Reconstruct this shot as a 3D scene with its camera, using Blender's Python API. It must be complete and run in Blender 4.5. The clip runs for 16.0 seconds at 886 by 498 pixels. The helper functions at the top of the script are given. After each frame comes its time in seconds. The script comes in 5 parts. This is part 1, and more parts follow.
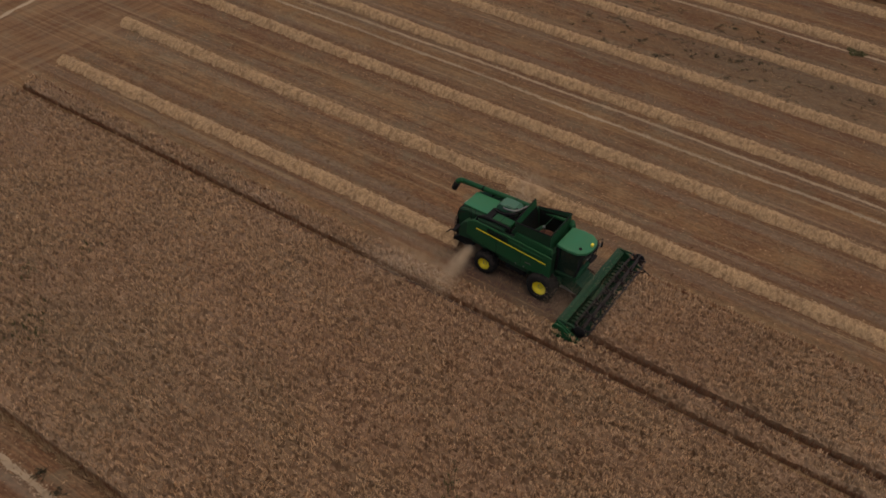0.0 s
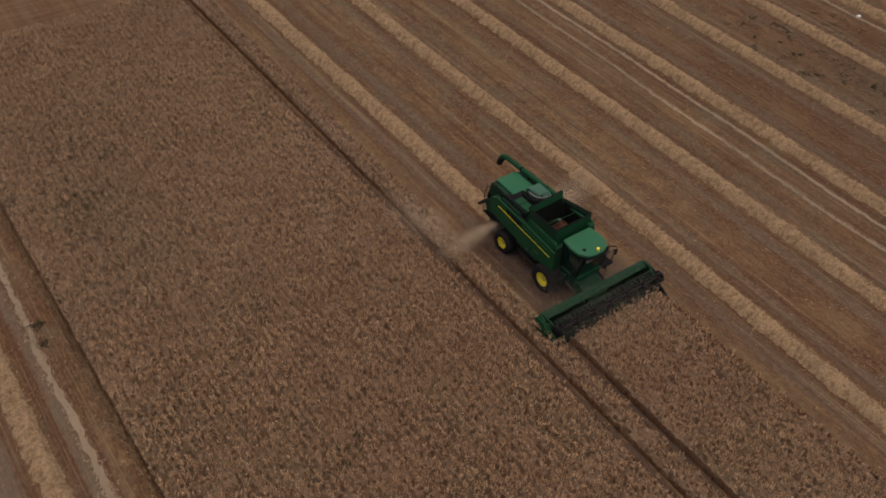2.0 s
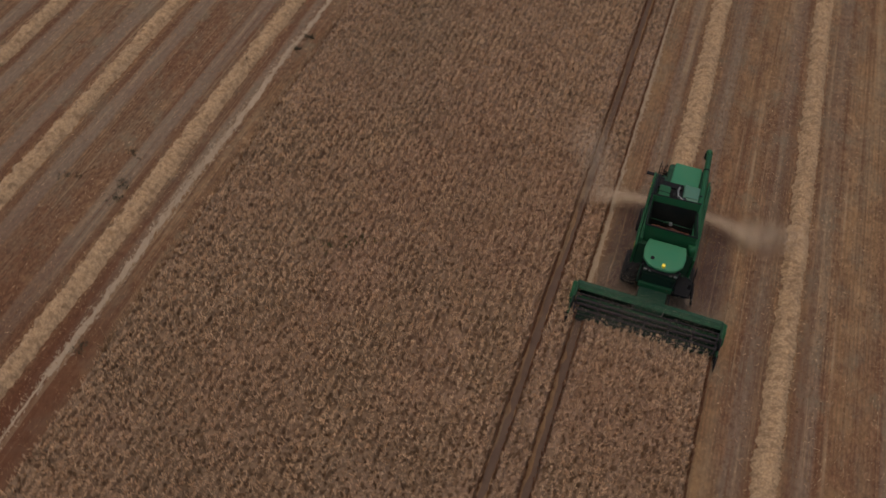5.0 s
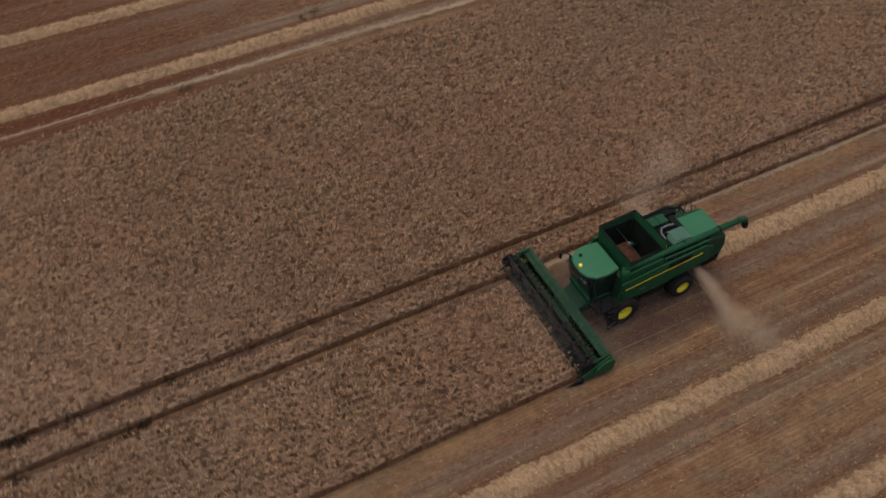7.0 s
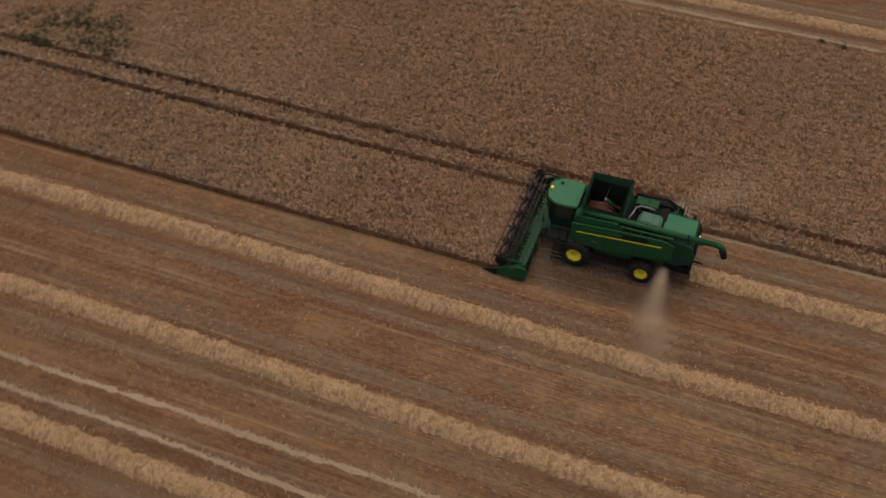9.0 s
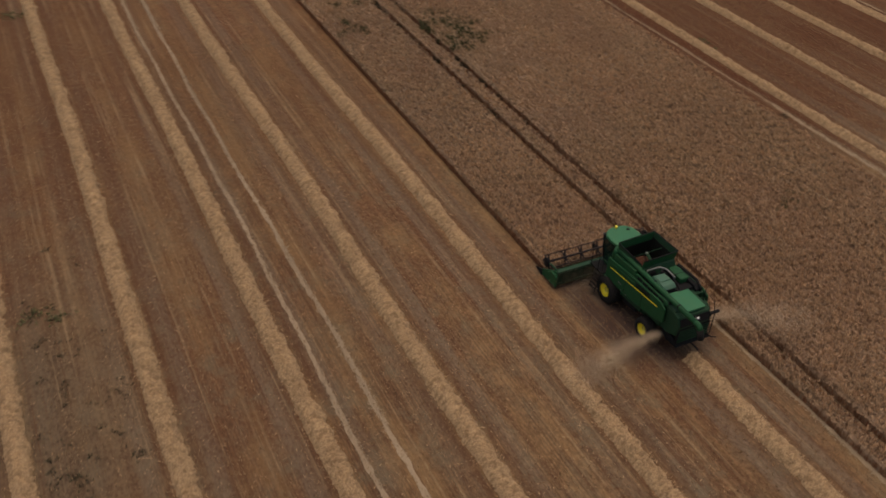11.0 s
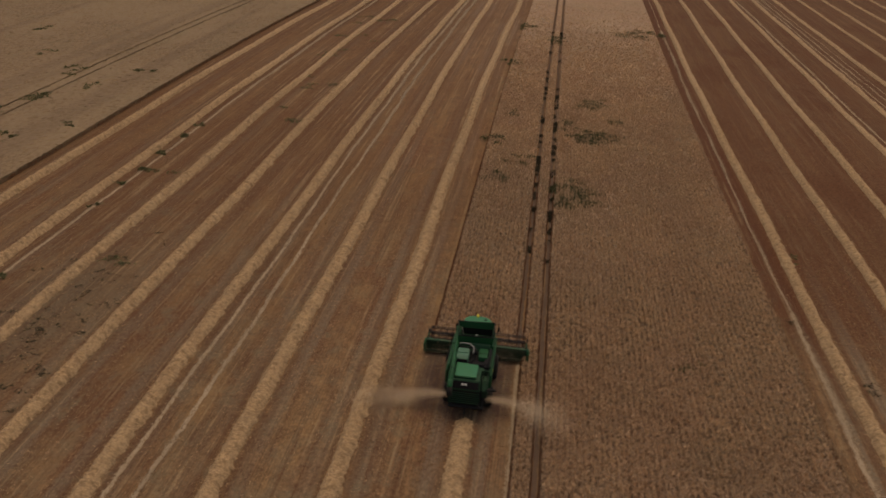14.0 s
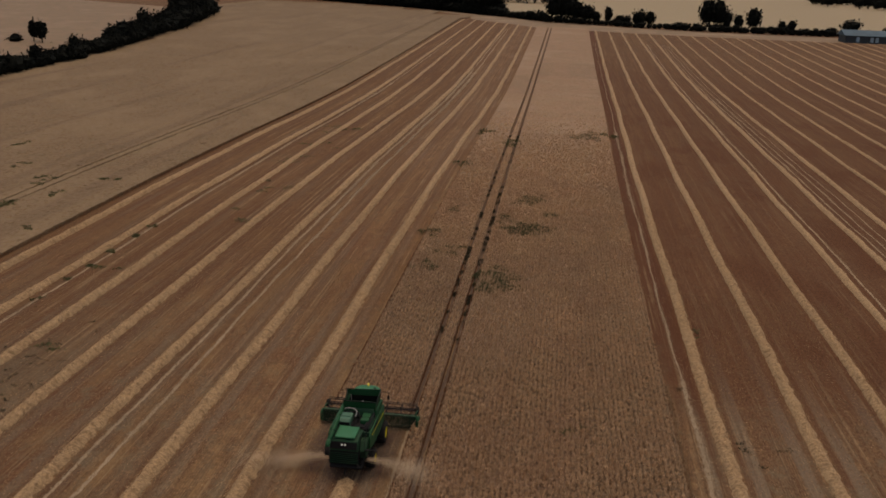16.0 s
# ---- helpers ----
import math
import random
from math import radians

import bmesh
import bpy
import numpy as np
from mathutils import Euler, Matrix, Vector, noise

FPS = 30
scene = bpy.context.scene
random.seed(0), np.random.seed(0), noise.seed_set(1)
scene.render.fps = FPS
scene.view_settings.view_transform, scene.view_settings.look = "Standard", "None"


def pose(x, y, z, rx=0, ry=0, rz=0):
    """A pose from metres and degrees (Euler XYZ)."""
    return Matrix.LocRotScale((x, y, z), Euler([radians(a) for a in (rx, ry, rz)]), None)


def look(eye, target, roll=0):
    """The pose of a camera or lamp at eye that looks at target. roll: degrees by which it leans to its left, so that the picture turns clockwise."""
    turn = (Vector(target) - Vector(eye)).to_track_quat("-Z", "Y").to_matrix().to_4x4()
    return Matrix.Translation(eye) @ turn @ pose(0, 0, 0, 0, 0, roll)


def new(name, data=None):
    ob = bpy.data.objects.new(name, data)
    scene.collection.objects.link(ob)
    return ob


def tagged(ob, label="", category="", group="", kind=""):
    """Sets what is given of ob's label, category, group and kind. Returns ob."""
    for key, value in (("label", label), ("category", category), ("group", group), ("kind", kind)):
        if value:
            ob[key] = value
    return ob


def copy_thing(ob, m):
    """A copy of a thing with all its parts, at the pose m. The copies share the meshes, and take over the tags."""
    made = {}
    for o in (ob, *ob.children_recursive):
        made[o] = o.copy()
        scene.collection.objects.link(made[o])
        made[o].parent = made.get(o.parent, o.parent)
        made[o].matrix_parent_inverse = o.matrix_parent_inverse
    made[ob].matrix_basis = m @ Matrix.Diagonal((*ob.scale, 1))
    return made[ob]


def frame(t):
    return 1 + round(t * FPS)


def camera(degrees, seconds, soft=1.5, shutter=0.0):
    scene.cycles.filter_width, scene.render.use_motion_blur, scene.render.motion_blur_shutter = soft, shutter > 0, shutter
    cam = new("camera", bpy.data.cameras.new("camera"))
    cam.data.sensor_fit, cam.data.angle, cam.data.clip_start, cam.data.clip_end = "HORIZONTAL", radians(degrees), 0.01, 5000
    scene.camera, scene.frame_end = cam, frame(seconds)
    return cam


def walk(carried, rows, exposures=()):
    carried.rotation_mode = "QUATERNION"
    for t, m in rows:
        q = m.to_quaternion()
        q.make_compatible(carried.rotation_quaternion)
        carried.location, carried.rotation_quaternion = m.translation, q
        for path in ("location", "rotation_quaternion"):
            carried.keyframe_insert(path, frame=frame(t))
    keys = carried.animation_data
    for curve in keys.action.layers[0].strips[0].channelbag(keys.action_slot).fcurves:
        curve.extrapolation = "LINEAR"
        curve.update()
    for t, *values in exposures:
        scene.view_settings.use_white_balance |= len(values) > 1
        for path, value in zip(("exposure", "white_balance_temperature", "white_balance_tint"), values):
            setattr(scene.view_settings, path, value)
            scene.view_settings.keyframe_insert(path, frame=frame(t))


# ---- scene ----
# ---- camera and its walk ----
cam = camera(50.81, 16.0, soft=1.65, shutter=0.3)
PATH = [
    (0.00, pose(37.33, 15.88, 35.52, 50.12, -2.46, 124.12)),
    (0.50, pose(35.81, 18.24, 35.76, 50.14, -2.60, 128.31)),
    (1.00, pose(33.60, 20.75, 35.97, 49.39, -2.57, 132.97)),
    (1.50, pose(31.18, 23.09, 36.32, 48.34, -2.67, 138.02)),
    (2.00, pose(28.27, 25.47, 36.85, 46.79, -2.35, 144.64)),
    (2.50, pose(25.25, 27.31, 37.11, 45.26, -2.64, 151.96)),
    (3.00, pose(21.54, 29.47, 37.30, 44.11, -2.49, 159.73)),
    (3.50, pose(17.38, 31.17, 37.57, 43.09, -2.54, 168.37)),
    (4.00, pose(12.78, 32.26, 37.93, 41.89, -2.58, 177.89)),
    (4.50, pose(7.27, 33.04, 37.73, 41.59, -2.61, 187.64)),
    (4.70, pose(5.40, 33.06, 38.10, 40.91, -2.71, 192.68)),
    (5.22, pose(-0.54, 32.90, 38.15, 40.43, -2.63, 203.48)),
    (5.75, pose(-6.97, 31.21, 38.09, 40.31, -2.28, 214.11)),
    (6.28, pose(-13.42, 27.99, 38.00, 40.39, -1.78, 225.19)),
    (6.80, pose(-19.44, 23.24, 37.95, 40.49, -1.22, 237.34)),
    (7.00, pose(-21.74, 21.35, 37.93, 40.49, -1.03, 242.43)),
    (7.50, pose(-26.97, 15.88, 37.96, 40.54, -0.50, 254.52)),
    (8.00, pose(-31.28, 9.26, 38.04, 40.66, -0.36, 266.63)),
    (8.50, pose(-34.31, 1.96, 38.21, 41.54, -0.27, 278.77)),
    (8.70, pose(-35.35, -1.05, 38.10, 42.41, -0.21, 283.66)),
    (9.22, pose(-37.24, -8.94, 37.71, 44.37, -0.25, 295.98)),
    (9.75, pose(-37.04, -16.92, 36.82, 47.19, -0.53, 307.58)),
    (10.28, pose(-35.08, -24.65, 35.98, 50.17, -0.97, 318.75)),
    (10.80, pose(-31.70, -31.81, 35.71, 52.63, -1.47, 329.78)),
    (11.00, pose(-30.45, -34.60, 35.85, 53.58, -1.71, 334.16)),
    (11.50, pose(-26.40, -40.82, 35.98, 55.27, -2.16, 344.51)),
    (12.00, pose(-21.40, -46.11, 36.04, 57.56, -2.67, 353.12)),
    (12.50, pose(-15.81, -50.44, 36.02, 59.88, -3.02, 360.93)),
    (13.00, pose(-9.44, -54.06, 35.89, 62.42, -3.27, 367.11)),
    (13.50, pose(-2.95, -56.49, 35.66, 65.13, -3.54, 367.15)),
    (14.00, pose(3.11, -58.33, 35.46, 66.20, -3.36, 367.20)),
    (14.50, pose(7.28, -59.84, 35.60, 68.30, -2.90, 367.37)),
    (15.00, pose(10.06, -60.99, 35.61, 70.22, -2.49, 367.40)),
    (15.50, pose(11.90, -62.23, 35.50, 71.61, -2.12, 367.33)),
    (16.00, pose(13.11, -63.41, 35.38, 72.98, -1.86, 367.26)),
]
walk(cam, PATH, exposures=[(0, -0.05, 7800, 10), (3.5, 0.03, 7050, 10), (7, 0.2, 7000, 10), (8.5, 0.22, 7700, 10), (11, 0.1, 8200, 10), (13.5, -0.05, 9000, 10), (16, -0.03, 8350, 10)])

# ---- world, sun, light ----
world = bpy.data.worlds.new("world")
scene.world = world
world.use_nodes = True
wn = world.node_tree
sky = wn.nodes.new("ShaderNodeTexSky")
sky.sky_type, sky.sun_disc = "NISHITA", False
sky.sun_elevation, sky.sun_rotation = radians(84), radians(30)
sky.air_density, sky.dust_density, sky.ozone_density = 1.0, 4.0, 1.0
wn.links.new(sky.outputs["Color"], wn.nodes["Background"].inputs["Color"])
wn.nodes["Background"].inputs["Strength"].default_value = 0.142

sun = new("sun", bpy.data.lights.new("sun", "SUN"))
sun.data.energy, sun.data.angle, sun.data.color = 0.42, radians(40), (1.0, 0.93, 0.84)
sun.matrix_world = look((2.5, 3.5, 60), (0, 0, 0))


# ---- material helpers ----
class Nodes:
    """A short way to write a node material."""

    def __init__(self, name, rough=0.8, metal=0.0, spec=0.3):
        self.mat = bpy.data.materials.new(name)
        self.mat.use_nodes = True
        self.nt = self.mat.node_tree
        self.bsdf = self.nt.nodes["Principled BSDF"]
        self.bsdf.inputs["Roughness"].default_value = rough
        self.bsdf.inputs["Metallic"].default_value = metal
        self.bsdf.inputs["Specular IOR Level"].default_value = spec
        self.geo = self.nt.nodes.new("ShaderNodeNewGeometry")
        self.pos = self.geo.outputs["Position"]

    def put(self, socket, value):
        if isinstance(value, (int, float)):
            socket.default_value = value
        elif isinstance(value, tuple):
            socket.default_value = (*value, 1.0) if len(value) == 3 and socket.type == "RGBA" else value
        else:
            self.nt.links.new(value, socket)

    def calc(self, op, a, b=0.0, c=0.0, clamp=False):
        n = self.nt.nodes.new("ShaderNodeMath")
        n.operation, n.use_clamp = op, clamp
        for k, v in enumerate((a, b, c)):
            self.put(n.inputs[k], v)
        return n.outputs[0]

    def mix(self, fac, a, b, blend="MIX"):
        n = self.nt.nodes.new("ShaderNodeMix")
        n.data_type, n.blend_type = "RGBA", blend
        self.put(n.inputs[0], fac), self.put(n.inputs[6], a), self.put(n.inputs[7], b)
        return n.outputs[2]

    def scaled(self, vec, x, y, z):
        n = self.nt.nodes.new("ShaderNodeVectorMath")
        n.operation = "MULTIPLY"
        self.put(n.inputs[0], vec)
        n.inputs[1].default_value = (x, y, z)
        return n.outputs[0]

    def noise(self, vec, scale, detail=3.0, rough=0.55):
        n = self.nt.nodes.new("ShaderNodeTexNoise")
        self.put(n.inputs["Vector"], vec)
        n.inputs["Scale"].default_value, n.inputs["Detail"].default_value, n.inputs["Roughness"].default_value = scale, detail, rough
        return n.outputs["Fac"]

    def step(self, value, lo, hi, out_lo=0.0, out_hi=1.0):
        n = self.nt.nodes.new("ShaderNodeMapRange")
        n.interpolation_type = "SMOOTHSTEP"
        for k, v in enumerate((value, lo, hi, out_lo, out_hi)):
            self.put(n.inputs[k], v)
        return n.outputs[0]

    def attribute(self, name):
        n = self.nt.nodes.new("ShaderNodeAttribute")
        n.attribute_name = name
        return n.outputs["Fac"]

    def bump(self, height, strength=0.5, distance=0.05):
        n = self.nt.nodes.new("ShaderNodeBump")
        n.inputs["Strength"].default_value, n.inputs["Distance"].default_value = strength, distance
        self.put(n.inputs["Height"], height)
        self.nt.links.new(n.outputs[0], self.bsdf.inputs["Normal"])

    def done(self, colour, rough=None):
        self.put(self.bsdf.inputs["Base Color"], colour)
        if rough is not None:
            self.put(self.bsdf.inputs["Roughness"], rough)
        return self.mat


ROW = 6.94  # spacing of the windrows


def stubble_material():
    m = Nodes("stubble_soil", 0.95, spec=0.1)
    u = m.attribute("row")
    y = m.nt.nodes.new("ShaderNodeSeparateXYZ")
    m.put(y.inputs[0], m.pos)
    comb = m.nt.nodes.new("ShaderNodeCombineXYZ")
    m.put(comb.inputs[0], u), m.put(comb.inputs[1], y.outputs[1])
    p = comb.outputs[0]
    fine = m.noise(m.scaled(p, 5.0, 2.6, 1), 1.0, 4, 0.7)
    drill = m.noise(m.scaled(p, 6.0, 0.04, 1), 1.0, 2, 0.5)
    streak = m.noise(m.scaled(p, 1.1, 0.035, 1), 1.0, 3, 0.6)
    broad = m.noise(m.scaled(p, 0.42, 0.045, 1), 1.0, 4, 0.6)
    mottle = m.noise(m.scaled(p, 1.1, 0.75, 1), 1.0, 5, 0.7)
    patch = m.noise(m.scaled(p, 0.10, 0.05, 1), 1.0, 4, 0.6)
    speck = m.noise(m.scaled(p, 3.6, 2.0, 1), 1.0, 3, 0.75)
    # red-brown soil, golden chaff and grey-green trash lie in long streaks
    col = m.mix(m.step(fine, 0.30, 0.70), (0.088, 0.042, 0.022), (0.190, 0.104, 0.054))
    col = m.mix(m.step(streak, 0.49, 0.60, 0, 0.6), col, m.mix(m.step(fine, 0.3, 0.7), (0.165, 0.092, 0.044), (0.285, 0.168, 0.080)))
    col = m.mix(m.step(broad, 0.50, 0.60, 0, 0.7), col, m.mix(m.step(fine, 0.3, 0.7), (0.100, 0.065, 0.039), (0.192, 0.134, 0.082)))
    col = m.mix(m.step(mottle, 0.50, 0.64, 0, 0.6), col, (0.275, 0.160, 0.080))
    col = m.mix(m.step(mottle, 0.46, 0.34, 0, 0.55), col, (0.095, 0.046, 0.026))
    col = m.mix(m.step(patch, 0.46, 0.60, 0, 0.65), col, m.mix(m.step(fine, 0.3, 0.7), (0.080, 0.032, 0.016), (0.185, 0.083, 0.042)))
    lane = m.noise(m.scaled(p, 0.33, 0.010, 1), 1.0, 3, 0.6)
    col = m.mix(m.step(lane, 0.47, 0.36, 0, 0.6), col, m.mix(m.step(fine, 0.3, 0.7), (0.066, 0.030, 0.016), (0.155, 0.076, 0.040)))
    col = m.mix(m.step(lane, 0.54, 0.66, 0, 0.45), col, m.mix(m.step(fine, 0.3, 0.7), (0.155, 0.090, 0.042), (0.285, 0.172, 0.082)))
    moss = m.noise(m.scaled(p, 0.6, 0.4, 1), 1.0, 4, 0.7)
    col = m.mix(m.step(moss, 0.54, 0.68, 0, 0.5), col, (0.135, 0.108, 0.066))
    col = m.mix(m.step(speck, 0.57, 0.74, 0, 0.6), col, (0.36, 0.225, 0.125))
    col = m.mix(m.step(drill, 0.46, 0.60, 0, 0.22), col, (0.070, 0.036, 0.020))
    rows = m.calc("COSINE", m.calc("MULTIPLY", u, 33.07))
    rows = m.calc("MULTIPLY", m.step(rows, 0.3, -0.7), m.step(m.noise(m.scaled(p, 0.7, 0.25, 1), 1.0, 4, 0.65), 0.36, 0.62, 0.05, 0.75))
    col = m.mix(rows, col, m.mix(0.5, col, (0.045, 0.026, 0.016)))
    # wheel marks beside every windrow, greyish and pressed flat
    half = m.calc("PINGPONG", m.calc("ADD", u, 40 * ROW), ROW / 2)
    edge = m.noise(m.scaled(p, 0.8, 0.12, 1), 1.0, 3)
    wheel = m.calc("ABSOLUTE", m.calc("SUBTRACT", m.calc("ADD", half, m.calc("MULTIPLY", edge, 0.5)), 1.75))
    wheel = m.step(wheel, 0.3, 0.6, 1, 0)
    fade = m.step(m.noise(m.scaled(p, 0.1, 0.02, 1), 1.0, 2), 0.36, 0.60, 0.2, 0.62)
    fade = m.calc("MULTIPLY", m.calc("MULTIPLY", fade, m.step(fine, 0.25, 0.7, 0.35, 1.0)), m.step(u, 5.0, 8.0, 1, 0))
    col = m.mix(m.calc("MULTIPLY", wheel, fade), col, m.mix(fine, (0.105, 0.077, 0.056), (0.205, 0.154, 0.112)))
    # chaff lies thickest midway between two windrows; soil shows close beside them
    strewn = m.calc("MULTIPLY", m.step(half, 2.1, 3.0), m.step(m.noise(m.scaled(p, 0.5, 0.16, 1), 1.0, 4, 0.65), 0.42, 0.62, 0.05, 0.6))
    soil = m.calc("MULTIPLY", m.step(m.calc("ABSOLUTE", m.calc("SUBTRACT", half, 1.0)), 0.2, 0.45, 1, 0), m.step(edge, 0.36, 0.6, 0.1, 0.55))
    behind = m.step(u, 4.0, 6.0, 1, 0)
    col = m.mix(m.calc("MULTIPLY", strewn, behind), col, m.mix(fine, (0.150, 0.082, 0.038), (0.300, 0.178, 0.084)))
    col = m.mix(m.calc("MULTIPLY", soil, behind), col, m.mix(fine, (0.062, 0.030, 0.017), (0.125, 0.064, 0.037)))
    pale = m.calc("MULTIPLY", m.calc("MULTIPLY", m.step(u, -26.0, -12.0), behind), m.step(y.outputs[1], 60.0, 140.0, 0, 0.3))
    col = m.mix(pale, col, m.mix(streak, (0.130, 0.080, 0.052), (0.310, 0.200, 0.130)))
    # lanes on the far side of the standing crop
    beyond = m.calc("MULTIPLY", m.step(u, 25.8, 26.4), m.step(y.outputs[1], 10.0, 34.0, 1, 0.15))
    off = m.calc("ADD", m.calc("PINGPONG", m.calc("ADD", u, 40 * 7.3 - 27.8), 3.65), m.calc("MULTIPLY", m.calc("SUBTRACT", edge, 0.5), 0.4))
    grey = m.step(m.calc("ABSOLUTE", m.calc("SUBTRACT", off, 1.75)), 0.35, 0.65, 0.6, 0)
    col = m.mix(m.calc("MULTIPLY", beyond, grey), col, m.mix(fine, (0.115, 0.084, 0.060), (0.215, 0.160, 0.115)))
    seam = m.step(m.calc("ABSOLUTE", m.calc("SUBTRACT", off, 0.98)), 0.12, 0.30, 0.6, 0)
    col = m.mix(m.calc("MULTIPLY", beyond, seam), col, m.mix(fine, (0.060, 0.026, 0.014), (0.125, 0.058, 0.032)))
    worn = m.calc("MULTIPLY", m.step(u, -14.0, -24.0), m.step(y.outputs[1], -30.0, 5.0))
    col = m.mix(m.calc("MULTIPLY", worn, m.step(lane, 0.36, 0.60, 0.5, 0.2)), col, (0.078, 0.034, 0.017))
    rust = m.calc("MULTIPLY", m.calc("MULTIPLY", m.step(y.outputs[1], 0.0, 45.0), behind), m.step(patch, 0.40, 0.60, 0.55, 0.15))
    col = m.mix(rust, col, m.mix(fine, (0.070, 0.028, 0.013), (0.165, 0.076, 0.036)))
    # the field beyond the standing crop has barer, redder soil
    ahead = m.step(y.outputs[1], 0.0, 20.0)
    red = m.calc("MULTIPLY", m.calc("MULTIPLY", m.step(u, 24.0, 27.0), ahead), m.step(y.outputs[1], 130.0, 420.0, 1.0, 0.45))
    col = m.mix(m.calc("MULTIPLY", red, m.step(patch, 0.36, 0.58, 0.95, 0.62)), col, m.mix(m.step(fine, 0.3, 0.7), (0.052, 0.020, 0.010), (0.125, 0.051, 0.024)))
    chaff = m.noise(m.scaled(p, 0.5, 0.02, 1), 1.0, 4, 0.65)
    col = m.mix(m.calc("MULTIPLY", red, m.step(chaff, 0.52, 0.66, 0, 0.35)), col, m.mix(fine, (0.105, 0.055, 0.029), (0.200, 0.112, 0.060)))
    bare = m.calc("MULTIPLY", m.step(u, 23.9, 24.1), m.step(u, 26.6, 27.2, 1, 0))
    col = m.mix(m.calc("MULTIPLY", bare, m.calc("MULTIPLY", ahead, 0.85)), col, m.mix(fine, (0.060, 0.020, 0.010), (0.105, 0.040, 0.020)))
    # sprouting greyish trash between two windrows, and the combine's shade painted over its cut
    away = m.nt.nodes.new("ShaderNodeVectorMath")
    away.operation = "DISTANCE"
    m.put(away.inputs[0], m.scaled(p, 1.0, 0.42, 0.0))
    away.inputs[1].default_value = (-32.8, 1.2, 0.0)
    trash = m.calc("ADD", away.outputs["Value"], m.calc("MULTIPLY", moss, 9.0))
    col = m.mix(m.step(trash, 5.5, 11.0, 0.5, 0.0), col, m.mix(m.step(fine, 0.3, 0.7), (0.052, 0.038, 0.025), (0.130, 0.094, 0.060)))
    machine_shade = m.calc("MULTIPLY", m.calc("MULTIPLY", m.step(u, -4.2, -3.2), m.step(u, 2.6, 3.3, 1, 0)), m.calc("MULTIPLY", m.step(y.outputs[1], -7.5, -3.5), m.step(y.outputs[1], 4.5, 5.5, 1, 0)))
    col = m.mix(m.calc("MULTIPLY", machine_shade, 0.82), col, (0.048, 0.028, 0.025))
    # headland across the row ends
    head = m.step(y.outputs[1], -43.5, -41.0, 1, 0)
    across = m.noise(m.scaled(p, 0.08, 1.6, 1), 1.0, 3)
    col = m.mix(m.calc("MULTIPLY", head, 0.7), col, m.mix(m.step(across, 0.35, 0.65), (0.11, 0.05, 0.025), (0.20, 0.115, 0.06)))
    # grey-olive weathering, least on the red soil ahead
    grey_cover = m.step(m.calc("ADD", moss, m.calc("MULTIPLY", m.calc("SUBTRACT", streak, 0.5), 0.6)), 0.42, 0.66, 0.05, 0.33)
    old = m.calc("MULTIPLY", m.step(y.outputs[1], 0.0, 45.0, 1.0, 0.2), m.calc("SUBTRACT", 1.0, m.calc("MULTIPLY", red, 0.9)))
    col = m.mix(m.calc("MULTIPLY", grey_cover, old), col, m.mix(fine, (0.090, 0.069, 0.046), (0.215, 0.166, 0.110)))
    # long thin lines of straw and of bare soil left by each pass
    line = m.noise(m.scaled(p, 2.4, 0.018, 1), 1.0, 4, 0.7)
    gap = m.step(m.noise(m.scaled(p, 0.8, 0.22, 1), 1.0, 3, 0.6), 0.38, 0.58, 0.25, 1.0)
    gap = m.calc("MULTIPLY", gap, m.calc("SUBTRACT", 1.0, m.calc("MULTIPLY", red, 0.6)))
    col = m.mix(m.calc("MULTIPLY", m.step(line, 0.545, 0.63, 0, 0.6), gap), col, m.mix(fine, (0.170, 0.112, 0.064), (0.330, 0.225, 0.130)))
    col = m.mix(m.calc("MULTIPLY", m.step(line, 0.465, 0.37, 0, 0.65), gap), col, m.mix(fine, (0.056, 0.025, 0.014), (0.128, 0.062, 0.032)))
    m.bump(m.calc("ADD", fine, speck), 0.7, 0.06)
    return m.done(col)


def straw_material(name, light, dark):
    m = Nodes(name, 0.85, spec=0.15)
    island = m.geo.outputs["Random Per Island"]
    big = m.noise(m.pos, 0.25, 3)
    gap_shade = m.noise(m.scaled(m.pos, 3.0, 4.2, 1), 1.0, 4, 0.65)
    fine = m.noise(m.scaled(m.pos, 9, 11, 8), 1.0, 4, 0.75)
    col = m.mix(m.calc("MULTIPLY_ADD", island, 0.3, m.step(fine, 0.34, 0.66, 0, 0.7)), dark, light)
    col = m.mix(m.step(big, 0.4, 0.7, 0, 0.3), col, (0.33, 0.225, 0.13))
    # dark blotches painted in as shaded gaps between the straw folds
    col = m.mix(m.step(gap_shade, 0.52, 0.40, 0, 0.6), col, dark)
    m.bump(fine, 0.35, 0.04)
    return m.done(col)


